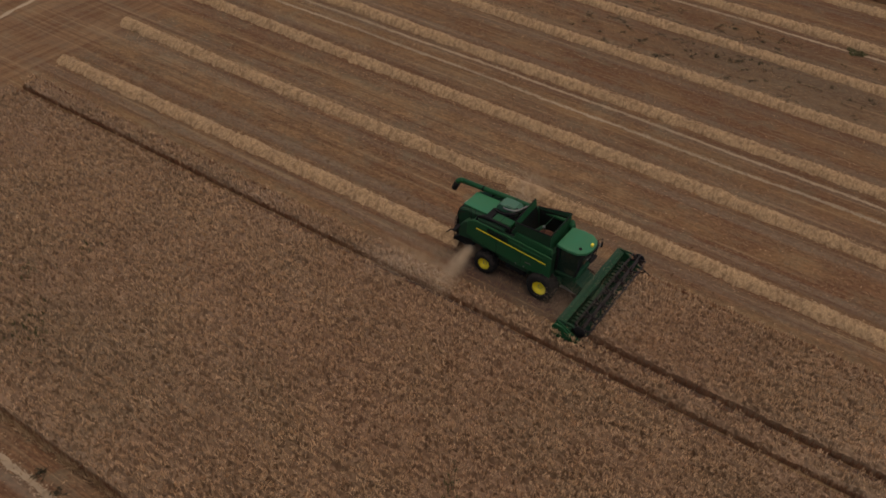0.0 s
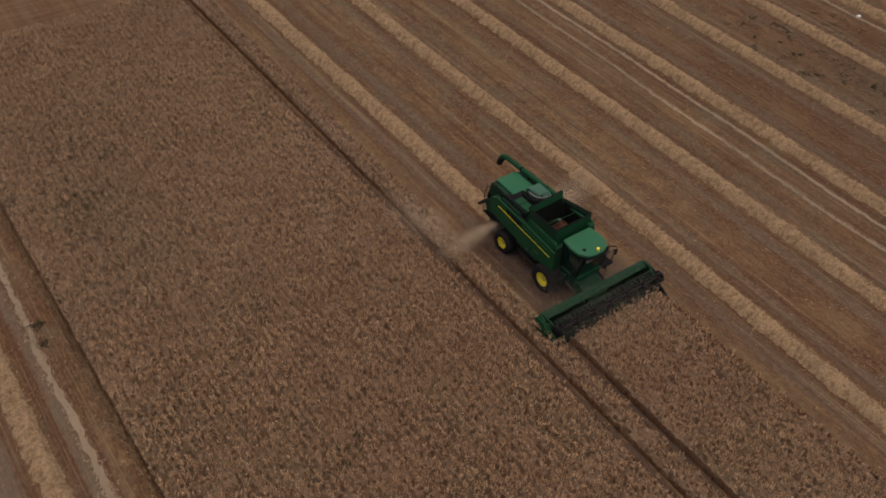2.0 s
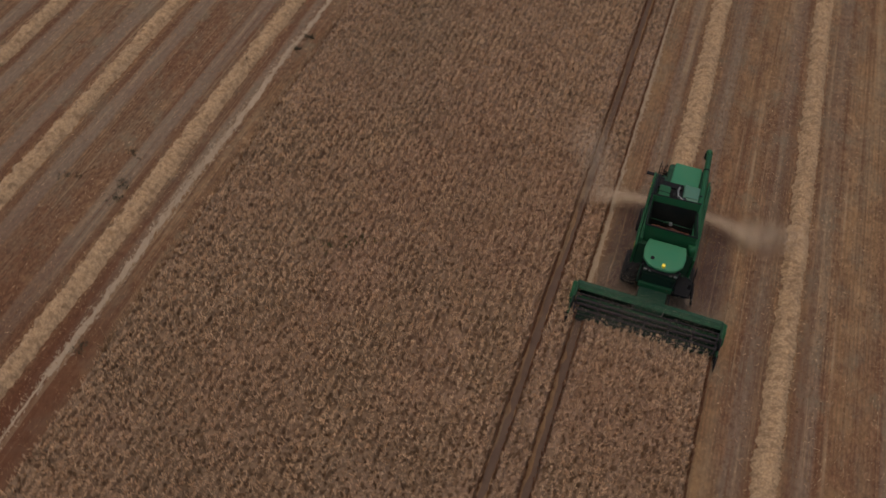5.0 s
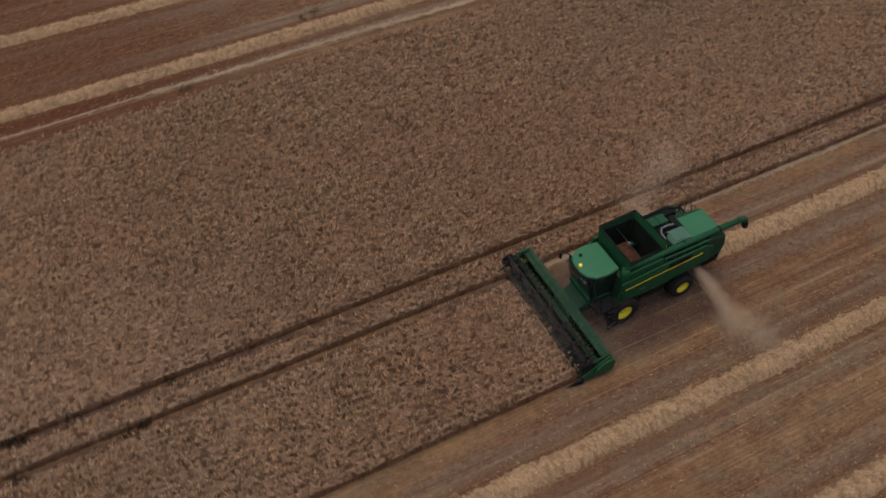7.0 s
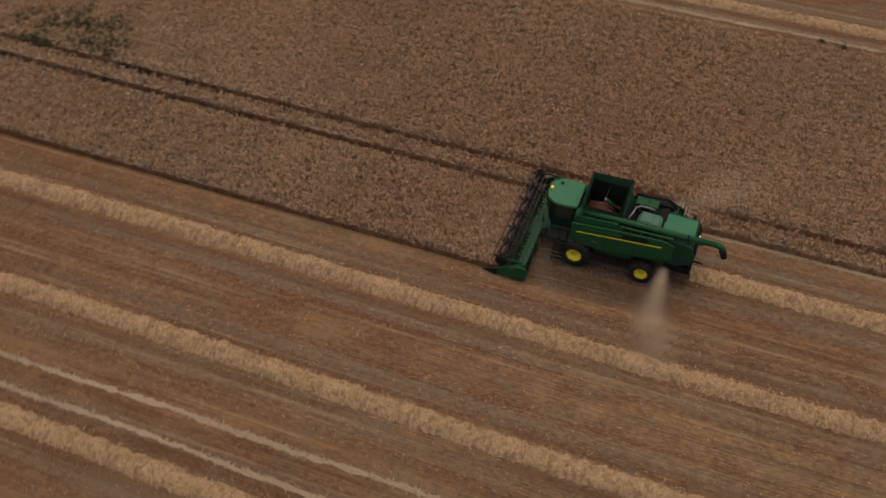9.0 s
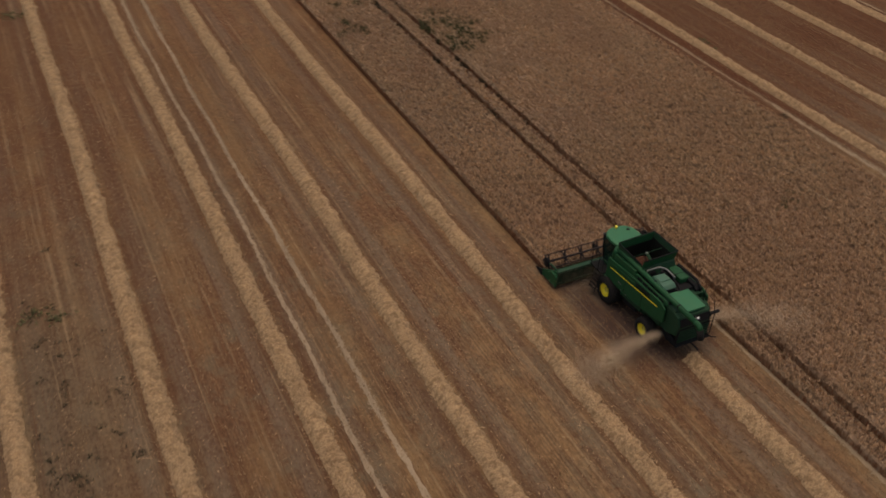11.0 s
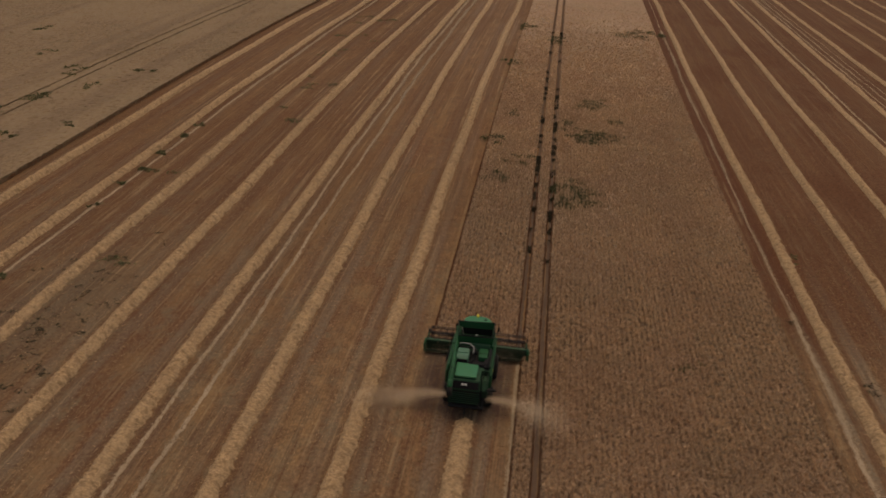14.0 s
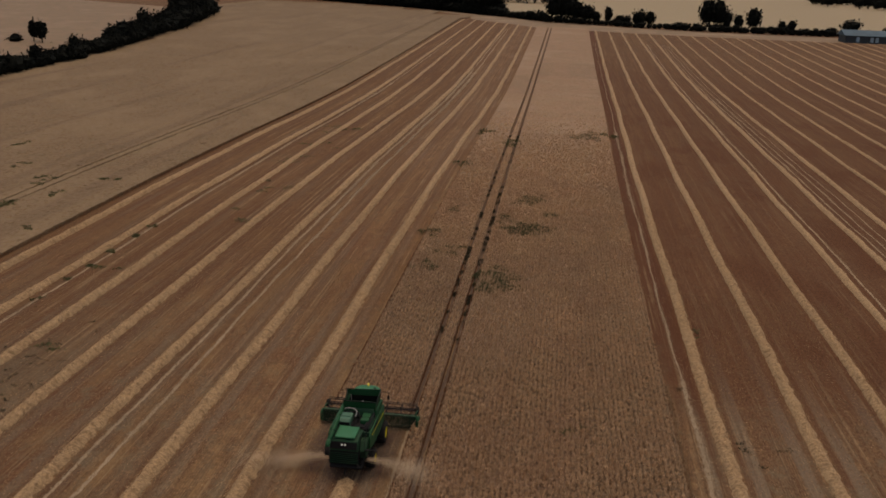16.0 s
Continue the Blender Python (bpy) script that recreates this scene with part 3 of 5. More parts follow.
def canopy(name, u0, u1, y0, y1, du, dy, depth, material):
    """The closed mass of standing wheat: ragged tops and deep gaps along the drill rows, with steep sides."""
    u = np.r_[u0, np.arange(u0 + 0.06, u1 - 0.05, du), u1 - 0.05, u1]
    y = np.r_[y0, np.arange(y0 + 0.06, y1 - 0.05, dy), y1 - 0.05, y1]
    gu, gyy = np.meshgrid(u, y)
    rnd = rng.uniform(0, 1, gu.shape)
    # drill rows stand proud, with gaps between that widen and narrow along the row
    start = rng.uniform(0, 6.28, (2, 600))[:, np.round(gu / 0.40).astype(int) % 600]
    wave = 0.5 + 0.25 * (np.sin(0.9 * gyy + start[0]) + np.sin(2.3 * gyy + start[1]))
    amp = (0.04 + 0.10 * wave) * min(1.0, 0.09 / du) * max(0.0, min(1.0, (0.20 - du) / 0.10))
    coarse = rng.uniform(-0.5, 0.5, (gu.shape[0] // 3 + 1, gu.shape[1] // 3 + 1))
    clump = coarse[np.arange(gu.shape[0])[:, None] // 3, np.arange(gu.shape[1])[None, :] // 3] * min(0.12, 1.4 * du)
    z = 0.34 + clump + amp * np.cos(2 * np.pi * (gu + 0.03 * np.sin(1.7 * gyy)) / 0.40) + min(0.22, 1.7 * du) * (rnd - 0.5) - np.where(rnd < 0.1, 0.25, 0.0)
    if depth is None:
        depth = np.interp(gyy, (0, 25, 60, 90, 120, 150, 200, 500), (1.0, 0.92, 0.7, 0.52, 0.38, 0.29, 0.24, 0.2))
    z = 0.68 + (z - 0.68) * depth
    if y0 in (FRONT, FIELD_END, -20.0):
        z[0] = 0.0
    if y1 in (FAR_END, 728.0):
        z[-1] = 0.0
    z[:, 0] = z[:, -1] = 0.0
    jit = rng.normal(0, 0.25 * du, gu.shape)
    jit[:, :2] = jit[:, -2:] = 0.0
    v = np.stack([(gu + bend(gu, gyy) + jit).ravel(), (gyy + rng.normal(0, 0.2 * dy, gu.shape)).ravel(), z.ravel()], 1)
    i = np.arange(gu.size).reshape(gu.shape)
    f = np.stack([i[:-1, :-1], i[:-1, 1:], i[1:, 1:], i[1:, :-1]], -1).reshape(-1, 4)
    ob = raw(name, v, f, material)
    return tagged(ob, "dense brown stalks of standing ripe wheat", "wheat", kind="stuff")


GAP = 0.29
strips = ((T2 + GAP, EDGE, FIELD_END), (T1 + GAP, T2 - GAP, FIELD_END), (CUT, T1 - GAP, FRONT))
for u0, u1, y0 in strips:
    # the farthest bands are dimmed too, as their flatter tops shade less
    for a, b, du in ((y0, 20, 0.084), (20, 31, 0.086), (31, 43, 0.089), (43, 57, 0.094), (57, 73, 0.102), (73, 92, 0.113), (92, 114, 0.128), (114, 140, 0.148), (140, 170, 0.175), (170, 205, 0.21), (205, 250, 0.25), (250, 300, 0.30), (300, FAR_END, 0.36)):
        canopy("wheat_stand", u0, u1, a, b, du, du * (1.3 + 0.0015 * max(a, 0)), None, CANOPY_TONES[sum(a >= d for d in (20, 31, 43, 73, 140, 205))])
    # ears stand thick near the machine; far off fewer and larger ones give the same cover
    u, y = crop_points(u0 + 0.05, u1 - 0.05, y0, 175.0, 31, 0.40)
    size = 0.11 + 0.0010 * np.clip(y - 30, 0, 60)
    keep = rng.uniform(size=len(u)) < (0.11 / size) ** 1.55 * np.clip((175 - y) / 90, 0, 1) ** 1.6
    v, f = ears(u[keep], y[keep], 0.76, size[keep], 4)
    tagged(raw("wheat_ears", v, f, WHEAT), "ripe brown wheat ears standing in drill rows", "wheat", kind="stuff")
# the field beyond the cut strips
for u0, u1 in ((-146.0, -65.90), (-65.66, -64.05), (-63.82, LEFT_EDGE)):
    canopy("wheat_stand", u0, u1, -20.0, 130.0, 0.30, 0.44, 0.32, WHEAT_FAR)
    canopy("wheat_stand", u0 - 15 * (u0 < -100), u1, 130.0, 330.0, 0.4, 0.7, 0.36, WHEAT_FAR)
    canopy("wheat_stand", u0 - 80 * (u0 < -100), u1, 330.0, 588.0, 0.7, 1.2, 0.3, WHEAT_FAR)
for u1, y0, y1 in ((-48.0, 588.0, 620.0), (-76.0, 620.0, 668.0), (-108.0, 668.0, 700.0), (-145.0, 700.0, 728.0)):
    canopy("wheat_stand", -240.0, u1, y0, y1, 0.9, 1.4, 0.3, WHEAT_FAR)
# reddish stems along the stand's edges and wheel gaps, tinted for the shade there
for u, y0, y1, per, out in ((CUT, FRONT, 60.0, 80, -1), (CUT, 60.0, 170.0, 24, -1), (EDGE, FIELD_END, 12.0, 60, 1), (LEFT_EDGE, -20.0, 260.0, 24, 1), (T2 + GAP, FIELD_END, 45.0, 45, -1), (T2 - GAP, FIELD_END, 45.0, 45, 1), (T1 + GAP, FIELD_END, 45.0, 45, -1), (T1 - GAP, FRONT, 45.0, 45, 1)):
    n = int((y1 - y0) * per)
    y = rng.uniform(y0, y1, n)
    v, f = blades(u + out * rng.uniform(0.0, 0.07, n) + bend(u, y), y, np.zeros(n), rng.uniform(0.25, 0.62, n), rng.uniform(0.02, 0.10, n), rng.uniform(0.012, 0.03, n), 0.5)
    tagged(raw("shaded_wheat_stems", v, f, SHADED_STEM), "reddish brown wheat stems along stand edges, tinted for shade", "wheat", kind="stuff")
# a fringe of pale bent straw along the outer edge
n = 9000
y = rng.uniform(FIELD_END, 14.0, n)
v, f = blades(EDGE + bend(EDGE, y) + np.abs(rng.normal(0.02, 0.14, n)), y, np.zeros(n), rng.uniform(0.10, 0.55, n), rng.uniform(0.05, 0.28, n), rng.uniform(0.014, 0.034, n), 0.6)
tagged(raw("bent_straw", v, f, STRAW_LOOSE), "pale bent straw along the edge of the wheat", "straw", kind="stuff")
for name, u in (("wheel_track_1", T1), ("wheel_track_2", T2)):
    ribbon(name, u, FRONT if u == T1 else FIELD_END, FAR_END, 0.34, TRACK_DARK, "dark soil wheel track between standing wheat")


# ---- stubble: short cut stalks in rows ----
def stubble(u0, u1, y0, y1, density):
    n = int((u1 - u0) * (y1 - y0) * density)
    u = np.round(rng.uniform(u0, u1, n) / 0.19) * 0.19 + rng.normal(0, 0.028, n)
    y = rng.uniform(y0, y1, n)
    v, f = blades(u + bend(u, y), y, np.zeros(n), rng.uniform(0.07, 0.17, n), rng.uniform(0.03, 0.12, n), rng.uniform(0.010, 0.024, n), 0.5)
    tagged(raw("stubble", v, f, STALK), "short cut stalks in drill rows", "stubble", kind="stuff")


stubble(-22, CUT, -42, 45, 27)
stubble(-51.5, -22, -42, 60, 14)
stubble(CUT, T1 - 0.1, -42, 3.0, 36)
stubble(EDGE + 0.15, 46, -50, 40, 20)


def strewn(u0, u1, y0, y1, density):
    """Loose straws lying on the stubble, thicker in some lanes than in others."""
    n = int((u1 - u0) * (y1 - y0) * density)
    u, y = rng.uniform(u0, u1, n), rng.uniform(y0, y1, n)
    lane = 0.5 + 0.3 * np.sin(u * 1.9 + 0.7 * np.sin(y * 0.11)) + 0.3 * np.sin(u * 4.3 + 1.3 + 0.5 * np.sin(y * 0.07))
    keep = rng.uniform(size=n) < lane
    u, y = u[keep], y[keep]
    n = len(u)
    z = rng.uniform(0.03, 0.12, n)
    v, f = blades(u + bend(u, y), y, z, z + rng.uniform(-0.02, 0.05, n), rng.uniform(0.06, 0.26, n), rng.uniform(0.010, 0.024, n), 0.5)
    tagged(raw("strewn_straw", v, f, STRAW_LOOSE), "loose pale straws strewn over the stubble", "straw", kind="stuff")


strewn(-51.0, CUT, -42, 50, 9)
strewn(EDGE + 0.4, 44, -45, 30, 7)


# ---- windrows of straw ----
def windrow(u, y0, y1, width=1.25, height=0.36, detail=1.0):
    w = thing("straw_windrow", "long pale golden windrow of loose straw on stubble", "windrow", "straw windrows", pose(float(u), y0, 0))
    if detail > 0.5:
        y = np.concatenate([np.arange(y0, min(y1, 80), 0.155), np.arange(80, min(y1, 200), 0.8), np.arange(200, y1, 4.0)]) if y1 > 80 else np.arange(y0, y1, 0.155)
    else:
        y = np.concatenate([np.arange(y0, 120, 1.2), np.arange(120, y1, 4.0)])
    n, m = len(y), 11
    s = np.linspace(-1, 1, m)
    step = np.gradient(y)[:, None]
    calm = np.clip(1.2 / (step + 0.9), 0.25, 1)
    lump = np.array([noise.noise(Vector((u * 3.1, t * 0.55, 0))) for t in y])[:, None]
    lump2 = np.array([noise.noise(Vector((u * 1.7 + 9, t * 1.9, 3))) for t in y])[:, None]
    wide = width / 2 * (1 + 0.16 * lump + 0.20 * lump2)
    prof = np.clip(1 - np.abs(s) ** 2.2, 0, 1)[None, :]
    z = height * prof * (1 + 0.35 * lump + 0.3 * lump2) + 0.05 * calm * rng.normal(size=(n, m)) * prof + 0.05 * calm * np.sin(y * 13 + 3 * np.sin(y * 1.1))[:, None] * prof
    # the straw falls in overlapping folds across the row
    phase = y[:, None] * 2 * np.pi / 0.44 + 4.0 * lump + 3.5 * lump2 + 0.9 * np.abs(s)[None, :] * 2 + 0.6 * s[None, :]
    saw = (phase / (2 * np.pi)) % 1.0
    z = z + (0.11 * saw - 0.045) * np.clip(1.3 - step / 0.3, 0, 1) * prof ** 0.7
    x = (u + bend(u, y) + 0.09 * np.sin(y * 0.13 + u))[:, None] + 0.10 * lump2 + s[None, :] * wide * (1 + 0.10 * np.clip(1.3 - step / 0.3, 0, 1) * (saw - 0.5)) + 0.04 * calm * rng.normal(size=(n, m))
    z = np.maximum(z, 0.0) - 0.004
    v = np.stack([x - u, np.repeat(y[:, None], m, 1) - y0 + 0.03 * calm * rng.normal(size=(n, m)), z], -1).reshape(-1, 3)
    i = np.arange(n * m).reshape(n, m)
    f = np.stack([i[:-1, :-1], i[:-1, 1:], i[1:, 1:], i[1:, :-1]], -1).reshape(-1, 4)
    raw("straw_mound", v, f, STRAW, w, True)
    # straws lying every way over the mound
    reach = min(y1, max(y0 + 20, 75 if detail > 0.5 else 30))
    k = int((reach - y0) * 110 * detail)
    q = rng.uniform(y0, reach, k)
    a = np.clip(rng.normal(0, 0.5, k), -1.25, 1.25)
    lift = height * np.clip(1 - np.abs(a) ** 2.2, 0, 1)
    bx, fx = blades(bend(u, q) + a * width / 2 + 0.09 * np.sin(q * 0.13 + u), q - y0, lift, lift + rng.uniform(0.0, 0.10, k), rng.uniform(0.12, 0.34, k), rng.uniform(0.010, 0.024, k), 0.5)
    tagged(raw("loose_straw", bx, fx, STRAW_LOOSE, w), kind="stuff")
    return w


windrow(0.1, -42.3, -6.1, 1.25, 0.36)
for k, u in enumerate((-6.92, -13.86, -20.85, -27.8, -34.85, -41.8, -49.3)):
    windrow(u, -43.5, row_end(u), 1.18, 0.40, 1.0 if k < 5 else 0.8)
for k in range(22):
    u = (27.8, 35.1, 42.3, 49.5, 56.2, 62.8)[k] if k < 6 else 70.0 + 7.3 * (k - 6)
    windrow(u, -70 + 6 * k, row_end(u), 1.12 if k < 6 else 0.85, 0.32, 0.9 if k < 3 else 0.3)


# ---- the combine harvester: front axle at the origin, driving along +y ----
combine = thing("combine_harvester", "green combine harvester with yellow wheels driving in wheat stubble", "combine harvester", at=pose(0, 0, 0))


def wheel(name, x, y, r, width, rim_r, lugs):
    """A tractor-type wheel, its outer face towards the sign of x."""
    s = 1 if x > 0 else -1
    hub = part(name, lathe_x([(s * 0.04, 0.10), (s * 0.04, rim_r * 0.55), (s * 0.10, rim_r * 0.62), (s * 0.10, rim_r * 0.9), (s * 0.22, rim_r), (-s * 0.3, rim_r), (-s * 0.3, 0.1)], 28), YELLOW, combine, "yellow painted steel wheel rim")
    hub.matrix_basis = pose(x - s * 0.18, y, r)
    w = width
    tyre = lathe_x([(s * 0.20, rim_r * 0.98), (s * 0.24, rim_r * 1.15), (s * 0.22, r * 0.9), (s * 0.12, r * 0.965), (s * (0.12 - w + 0.14), r * 0.965), (s * (0.12 - w), r * 0.9), (s * (0.14 - w), rim_r)], 36, None, False)
    for k in range(lugs):
        for side in (0, 1):
            a = 2 * math.pi * (k + side * 0.5) / lugs
            m = Matrix.Rotation(a, 4, "X") @ Matrix.Translation((s * (0.11 - w * (0.24 + 0.5 * side)), 0, r * 0.972)) @ Matrix.Rotation(radians(28 * (1 if side else -1)), 4, "Z") @ Matrix.Diagonal((w * 0.5, 0.075, 0.07, 1))
            bmesh.ops.create_cube(tyre, size=1, matrix=m)
    part("tyre", tyre, RUBBER, hub, "black ribbed rubber tyre")
    for k in range(8):
        a = 2 * math.pi * k / 8
        nut = bmesh.new()
        bmesh.ops.create_cone(nut, cap_ends=True, segments=6, radius1=0.025, radius2=0.025, depth=0.05, matrix=Matrix.Translation((s * 0.06, rim_r * 0.3 * math.cos(a), rim_r * 0.3 * math.sin(a))) @ Matrix.Rotation(math.pi / 2, 4, "Y"))
        part("wheel_nut", nut, STEEL, hub)
    return hub


for s in (1, -1):
    wheel("front_wheel", s * 1.72, 0.0, 0.88, 0.70, 0.42, 18)
    wheel("rear_wheel", s * 1.62, -3.68, 0.70, 0.50, 0.36, 16)
part("front_axle", tube([(-1.4, 0, 0.85), (1.4, 0, 0.85)], 0.17, 14), DARK_GREEN, combine)
part("rear_axle", box(-1.3, 1.3, -3.8, -3.55, 0.62, 0.86, 0.04), DARK_GREEN, combine)
part("chassis", prism([(0.9, 0.95), (0.9, 1.5), (-4.6, 1.75), (-4.6, 1.25), (-3.4, 0.95), (-0.8, 0.72)], -0.95, 0.95, 0.05), DARK_GREEN, combine)
part("body", prism([(0.35, 1.35), (0.35, 3.2), (0.08, 3.2), (0.08, 2.2), (-1.95, 2.2), (-1.95, 3.3), (-4.75, 3.25), (-4.75, 1.7)], -1.40, 1.40, 0.05), DARK_GREEN, combine)

for s in (1, -1):
    panel = part("side_panel", prism([(0.42, 1.66), (0.40, 3.04), (-1.9, 3.24), (-4.55, 3.36), (-5.05, 3.14), (-5.05, 2.2), (-4.2, 1.94), (-1.6, 1.58)], s * 1.42, s * 1.53, 0.04), GREEN, combine, "glossy green side panel")
    part("yellow_stripe", prism([(0.10, 2.475), (0.10, 2.535), (-4.42, 2.93), (-4.42, 2.86)], s * 1.526, s * 1.538, 0.0), YELLOW, panel, "long yellow painted stripe")
    for y in (-1.45, -3.05):
        part("panel_seam", box(s * 1.52, s * 1.535, y - 0.012, y + 0.012, 1.75, 3.2, 0.0), BLACK, panel)
    for k in range(6):
        part("louvre", prism([(-2.35, 2.80 + 0.06 * k), (-2.35, 2.83 + 0.06 * k), (-3.7, 2.94 + 0.055 * k), (-3.7, 2.91 + 0.055 * k)], s * 1.52, s * 1.545, 0.0), BLACK, panel)
    part("panel_rib", prism([(-0.1, 2.80), (-0.1, 2.86), (-2.2, 3.02), (-2.2, 2.96)], s * 1.52, s * 1.56, 0.01), GREEN, panel)
    part("panel_badge", box(s * 1.525, s * 1.54, -1.15, -0.80, 2.02, 2.10, 0.0), DULL_LENS, panel)
    part("lower_shield", prism([(-0.95, 1.15), (-0.95, 1.6), (-2.9, 1.75), (-2.9, 1.25)], s * 1.15, s * 1.32, 0.03), DARK_GREEN, combine)
    tank = part("fuel_tank", prism([(-1.2, 0.8), (-1.2, 1.3), (-2.5, 1.4), (-2.5, 0.9)], s * 0.9, s * 1.3, 0.08), BLACK, combine)
    for y in (-1.25, -1.75):
        part("reflector", box(s * 1.53, s * 1.56, y, y + 0.08, 1.68, 1.75, 0.01), DULL_LENS, combine)

# rear hood, straw outlet, chopper and spreaders
for s in (1, -1):
    part("tank_side_panel", prism([(0.34, 3.0), (0.26, 3.50), (-1.98, 3.62), (-2.1, 3.2)], s * 1.24, s * 1.40, 0.03), GREEN, combine, "green panel below the grain tank")
hood = part("rear_hood", prism([(-4.4, 1.8), (-4.4, 3.26), (-5.45, 3.28), (-5.98, 3.14), (-6.14, 2.55), (-6.02, 1.9), (-5.2, 1.6)], -1.30, 0.86, 0.08), DARK_GREEN, combine, "rounded dark green rear hood")
part("rear_panel", prism([(-6.12, 2.60), (-6.02, 3.06), (-6.07, 3.08), (-6.19, 2.60)], -1.2, 0.78, 0.01), BLACK, combine)
part("rear_side_box", prism([(-4.5, 1.8), (-4.5, 2.95), (-5.3, 2.85), (-5.75, 2.3), (-5.6, 1.7)], 0.88, 1.38, 0.06), DARK_GREEN, combine)
part("hood_cover", slab([(-0.84, -5.90), (0.58, -5.90), (0.62, -4.2), (-0.86, -4.2)], 3.27, 3.40, 0.05), GREEN_SKYLIT, combine, "green sheet cover on the rear hood, lightened for sky reflection")
part("hood_step", box(-1.26, -0.88, -5.6, -4.3, 3.26, 3.33, 0.02), DARK_GREEN, combine)
part("rear_grille", prism([(-5.98, 1.35), (-5.98, 2.42), (-6.13, 2.42), (-6.06, 1.35)], -1.22, 0.95, 0.03), BLACK, combine, "black rear grille")
for k in range(6):
    part("grille_bar", box(-1.15, 0.88, -6.16, -6.10, 1.48 + 0.15 * k, 1.52 + 0.15 * k, 0.005), DARK_GREEN, combine)
for x in (-0.32, -0.10):
    part("rear_badge", box(x, x + 0.11, -6.20, -6.10, 2.86, 2.96, 0.01), LENS, combine)
for s in (1, -1):
    part("spreader_disc", lathe_x([(-0.03, 0.05), (-0.03, 0.42), (0.03, 0.42), (0.03, 0.05)], 24), BLACK, combine).matrix_basis = pose(s * 0.62, -5.55, 0.98, 0, 90, 0)
part("straw_chopper", prism([(-4.7, 1.2), (-4.7, 1.75), (-5.7, 1.5), (-6.15, 1.15), (-6.1, 1.05), (-5.2, 1.0)], -1.15, 1.15, 0.04), BLACK, combine, "dusty black straw chopper")
part("tow_bar", tube([(0, -5.9, 0.98), (0, -6.5, 1.0), (0.05, -6.62, 0.9)], 0.05, 8), BLACK, combine)

# rear ladder and steps at the right corner
for x in (0.98, 1.30):
    part("ladder_rail", tube([(x, -5.95, 1.15), (x, -5.98, 2.6), (x, -5.75, 3.35), (x, -5.35, 3.45)], 0.022, 6), BLACK, combine)
for k in range(6):
    part("ladder_rung", tube([(0.98, -5.965, 1.25 + 0.22 * k), (1.30, -5.965, 1.25 + 0.22 * k)], 0.02, 6), BLACK, combine)
part("rear_step", box(1.25, 1.95, -5.75, -5.55, 2.35, 2.43, 0.02), BLACK, combine)
part("rear_arm", tube([(0.8, -6.1, 1.5), (0.95, -6.45, 1.45), (1.25, -6.55, 1.4)], 0.04, 7), BLACK, combine)
for x, y in ((1.1, -4.75), (1.2, -4.95), (1.05, -5.15)):
    part("corner_rod", tube([(x, y, 2.8), (x + 0.03, y - 0.05, 3.75)], 0.018, 5), BLACK, combine)

# engine deck
part("engine_deck", box(-1.36, 1.36, -4.35, -2.15, 3.26, 3.33, 0.02), BLACK, combine)
cover = part("engine_cover", box(0.50, 1.10, -3.7, -2.5, 3.32, 3.66, 0.07), GREEN, combine, "green engine cover")
part("cover_seam", box(0.48, 1.12, -3.2, -3.17, 3.34, 3.672, 0.0), BLACK, cover)
air = part("air_box", prism([(-2.85, 3.32), (-2.85, 3.70), (-3.02, 3.82), (-3.95, 3.80), (-4.12, 3.64), (-4.12, 3.32)], -0.96, -0.14, 0.06), GREYBOX, combine, "grey green air filter box")
part("air_box_lid", box(-0.90, -0.20, -3.62, -3.02, 3.80, 3.86, 0.03), GREYBOX, air)
part("air_box_end", box(-0.90, -0.20, -4.15, -4.10, 3.36, 3.60, 0.02), BLACK, air)
part("cooler_deck", slab([(-0.1, -4.3), (1.08, -4.3), (1.08, -3.9), (-0.1, -3.9)], 3.32, 3.42, 0.03), BLACK, combine)
part("cooler_screen", box(1.12, 1.40, -4.45, -2.7, 2.5, 3.46, 0.06), DARK_GREEN, combine, "dark green cooler screen box")
for k in range(8):
    part("louvre", box(1.39, 1.425, -4.32, -2.82, 2.62 + 0.10 * k, 2.66 + 0.10 * k, 0.004), BLACK, combine)
part("exhaust_pipe", tube([(-0.95, -2.35, 3.40), (-0.90, -2.42, 3.82), (-0.62, -2.55, 3.96), (-0.2, -2.62, 3.98), (0.08, -2.85, 3.92), (0.14, -3.3, 3.86), (0.10, -3.6, 3.84)], 0.05, 10), STEEL, combine, "bent bright steel exhaust pipe")
part("intake_hose", tube([(-0.3, -2.95, 3.76), (-0.05, -2.7, 3.80), (0.2, -2.85, 3.74), (0.26, -3.3, 3.62)], 0.10, 10), BLACK, combine)
part("hydraulic_hose", tube([(0.15, -2.4, 3.4), (0.22, -3.0, 3.55), (0.2, -3.8, 3.5), (0.05, -4.2, 3.42)], 0.05, 8), BLACK, combine)
part("muffler", tube([(-1.1, -2.35, 3.46), (-0.3, -2.35, 3.46)], 0.13, 12), BLACK, combine)
part("deck_rail", tube([(1.24, -2.4, 3.32), (1.27, -2.45, 3.62), (1.27, -4.1, 3.70), (1.24, -4.5, 3.5), (1.22, -4.6, 3.2)], 0.085, 8), BLACK, combine, "black bent deck rail")
part("cooler_frame", prism([(-3.6, 3.25), (-3.6, 3.56), (-4.3, 3.58), (-4.55, 3.4), (-4.55, 3.25)], 0.94, 1.2, 0.04), BLACK, combine)

# grain tank with folded-out extensions
TANK_DARK = plain("tank_darkening", (0.005, 0.007, 0.006), 0.75, 0, 0.02, 2.0, 0.1)
TZ = 2.21
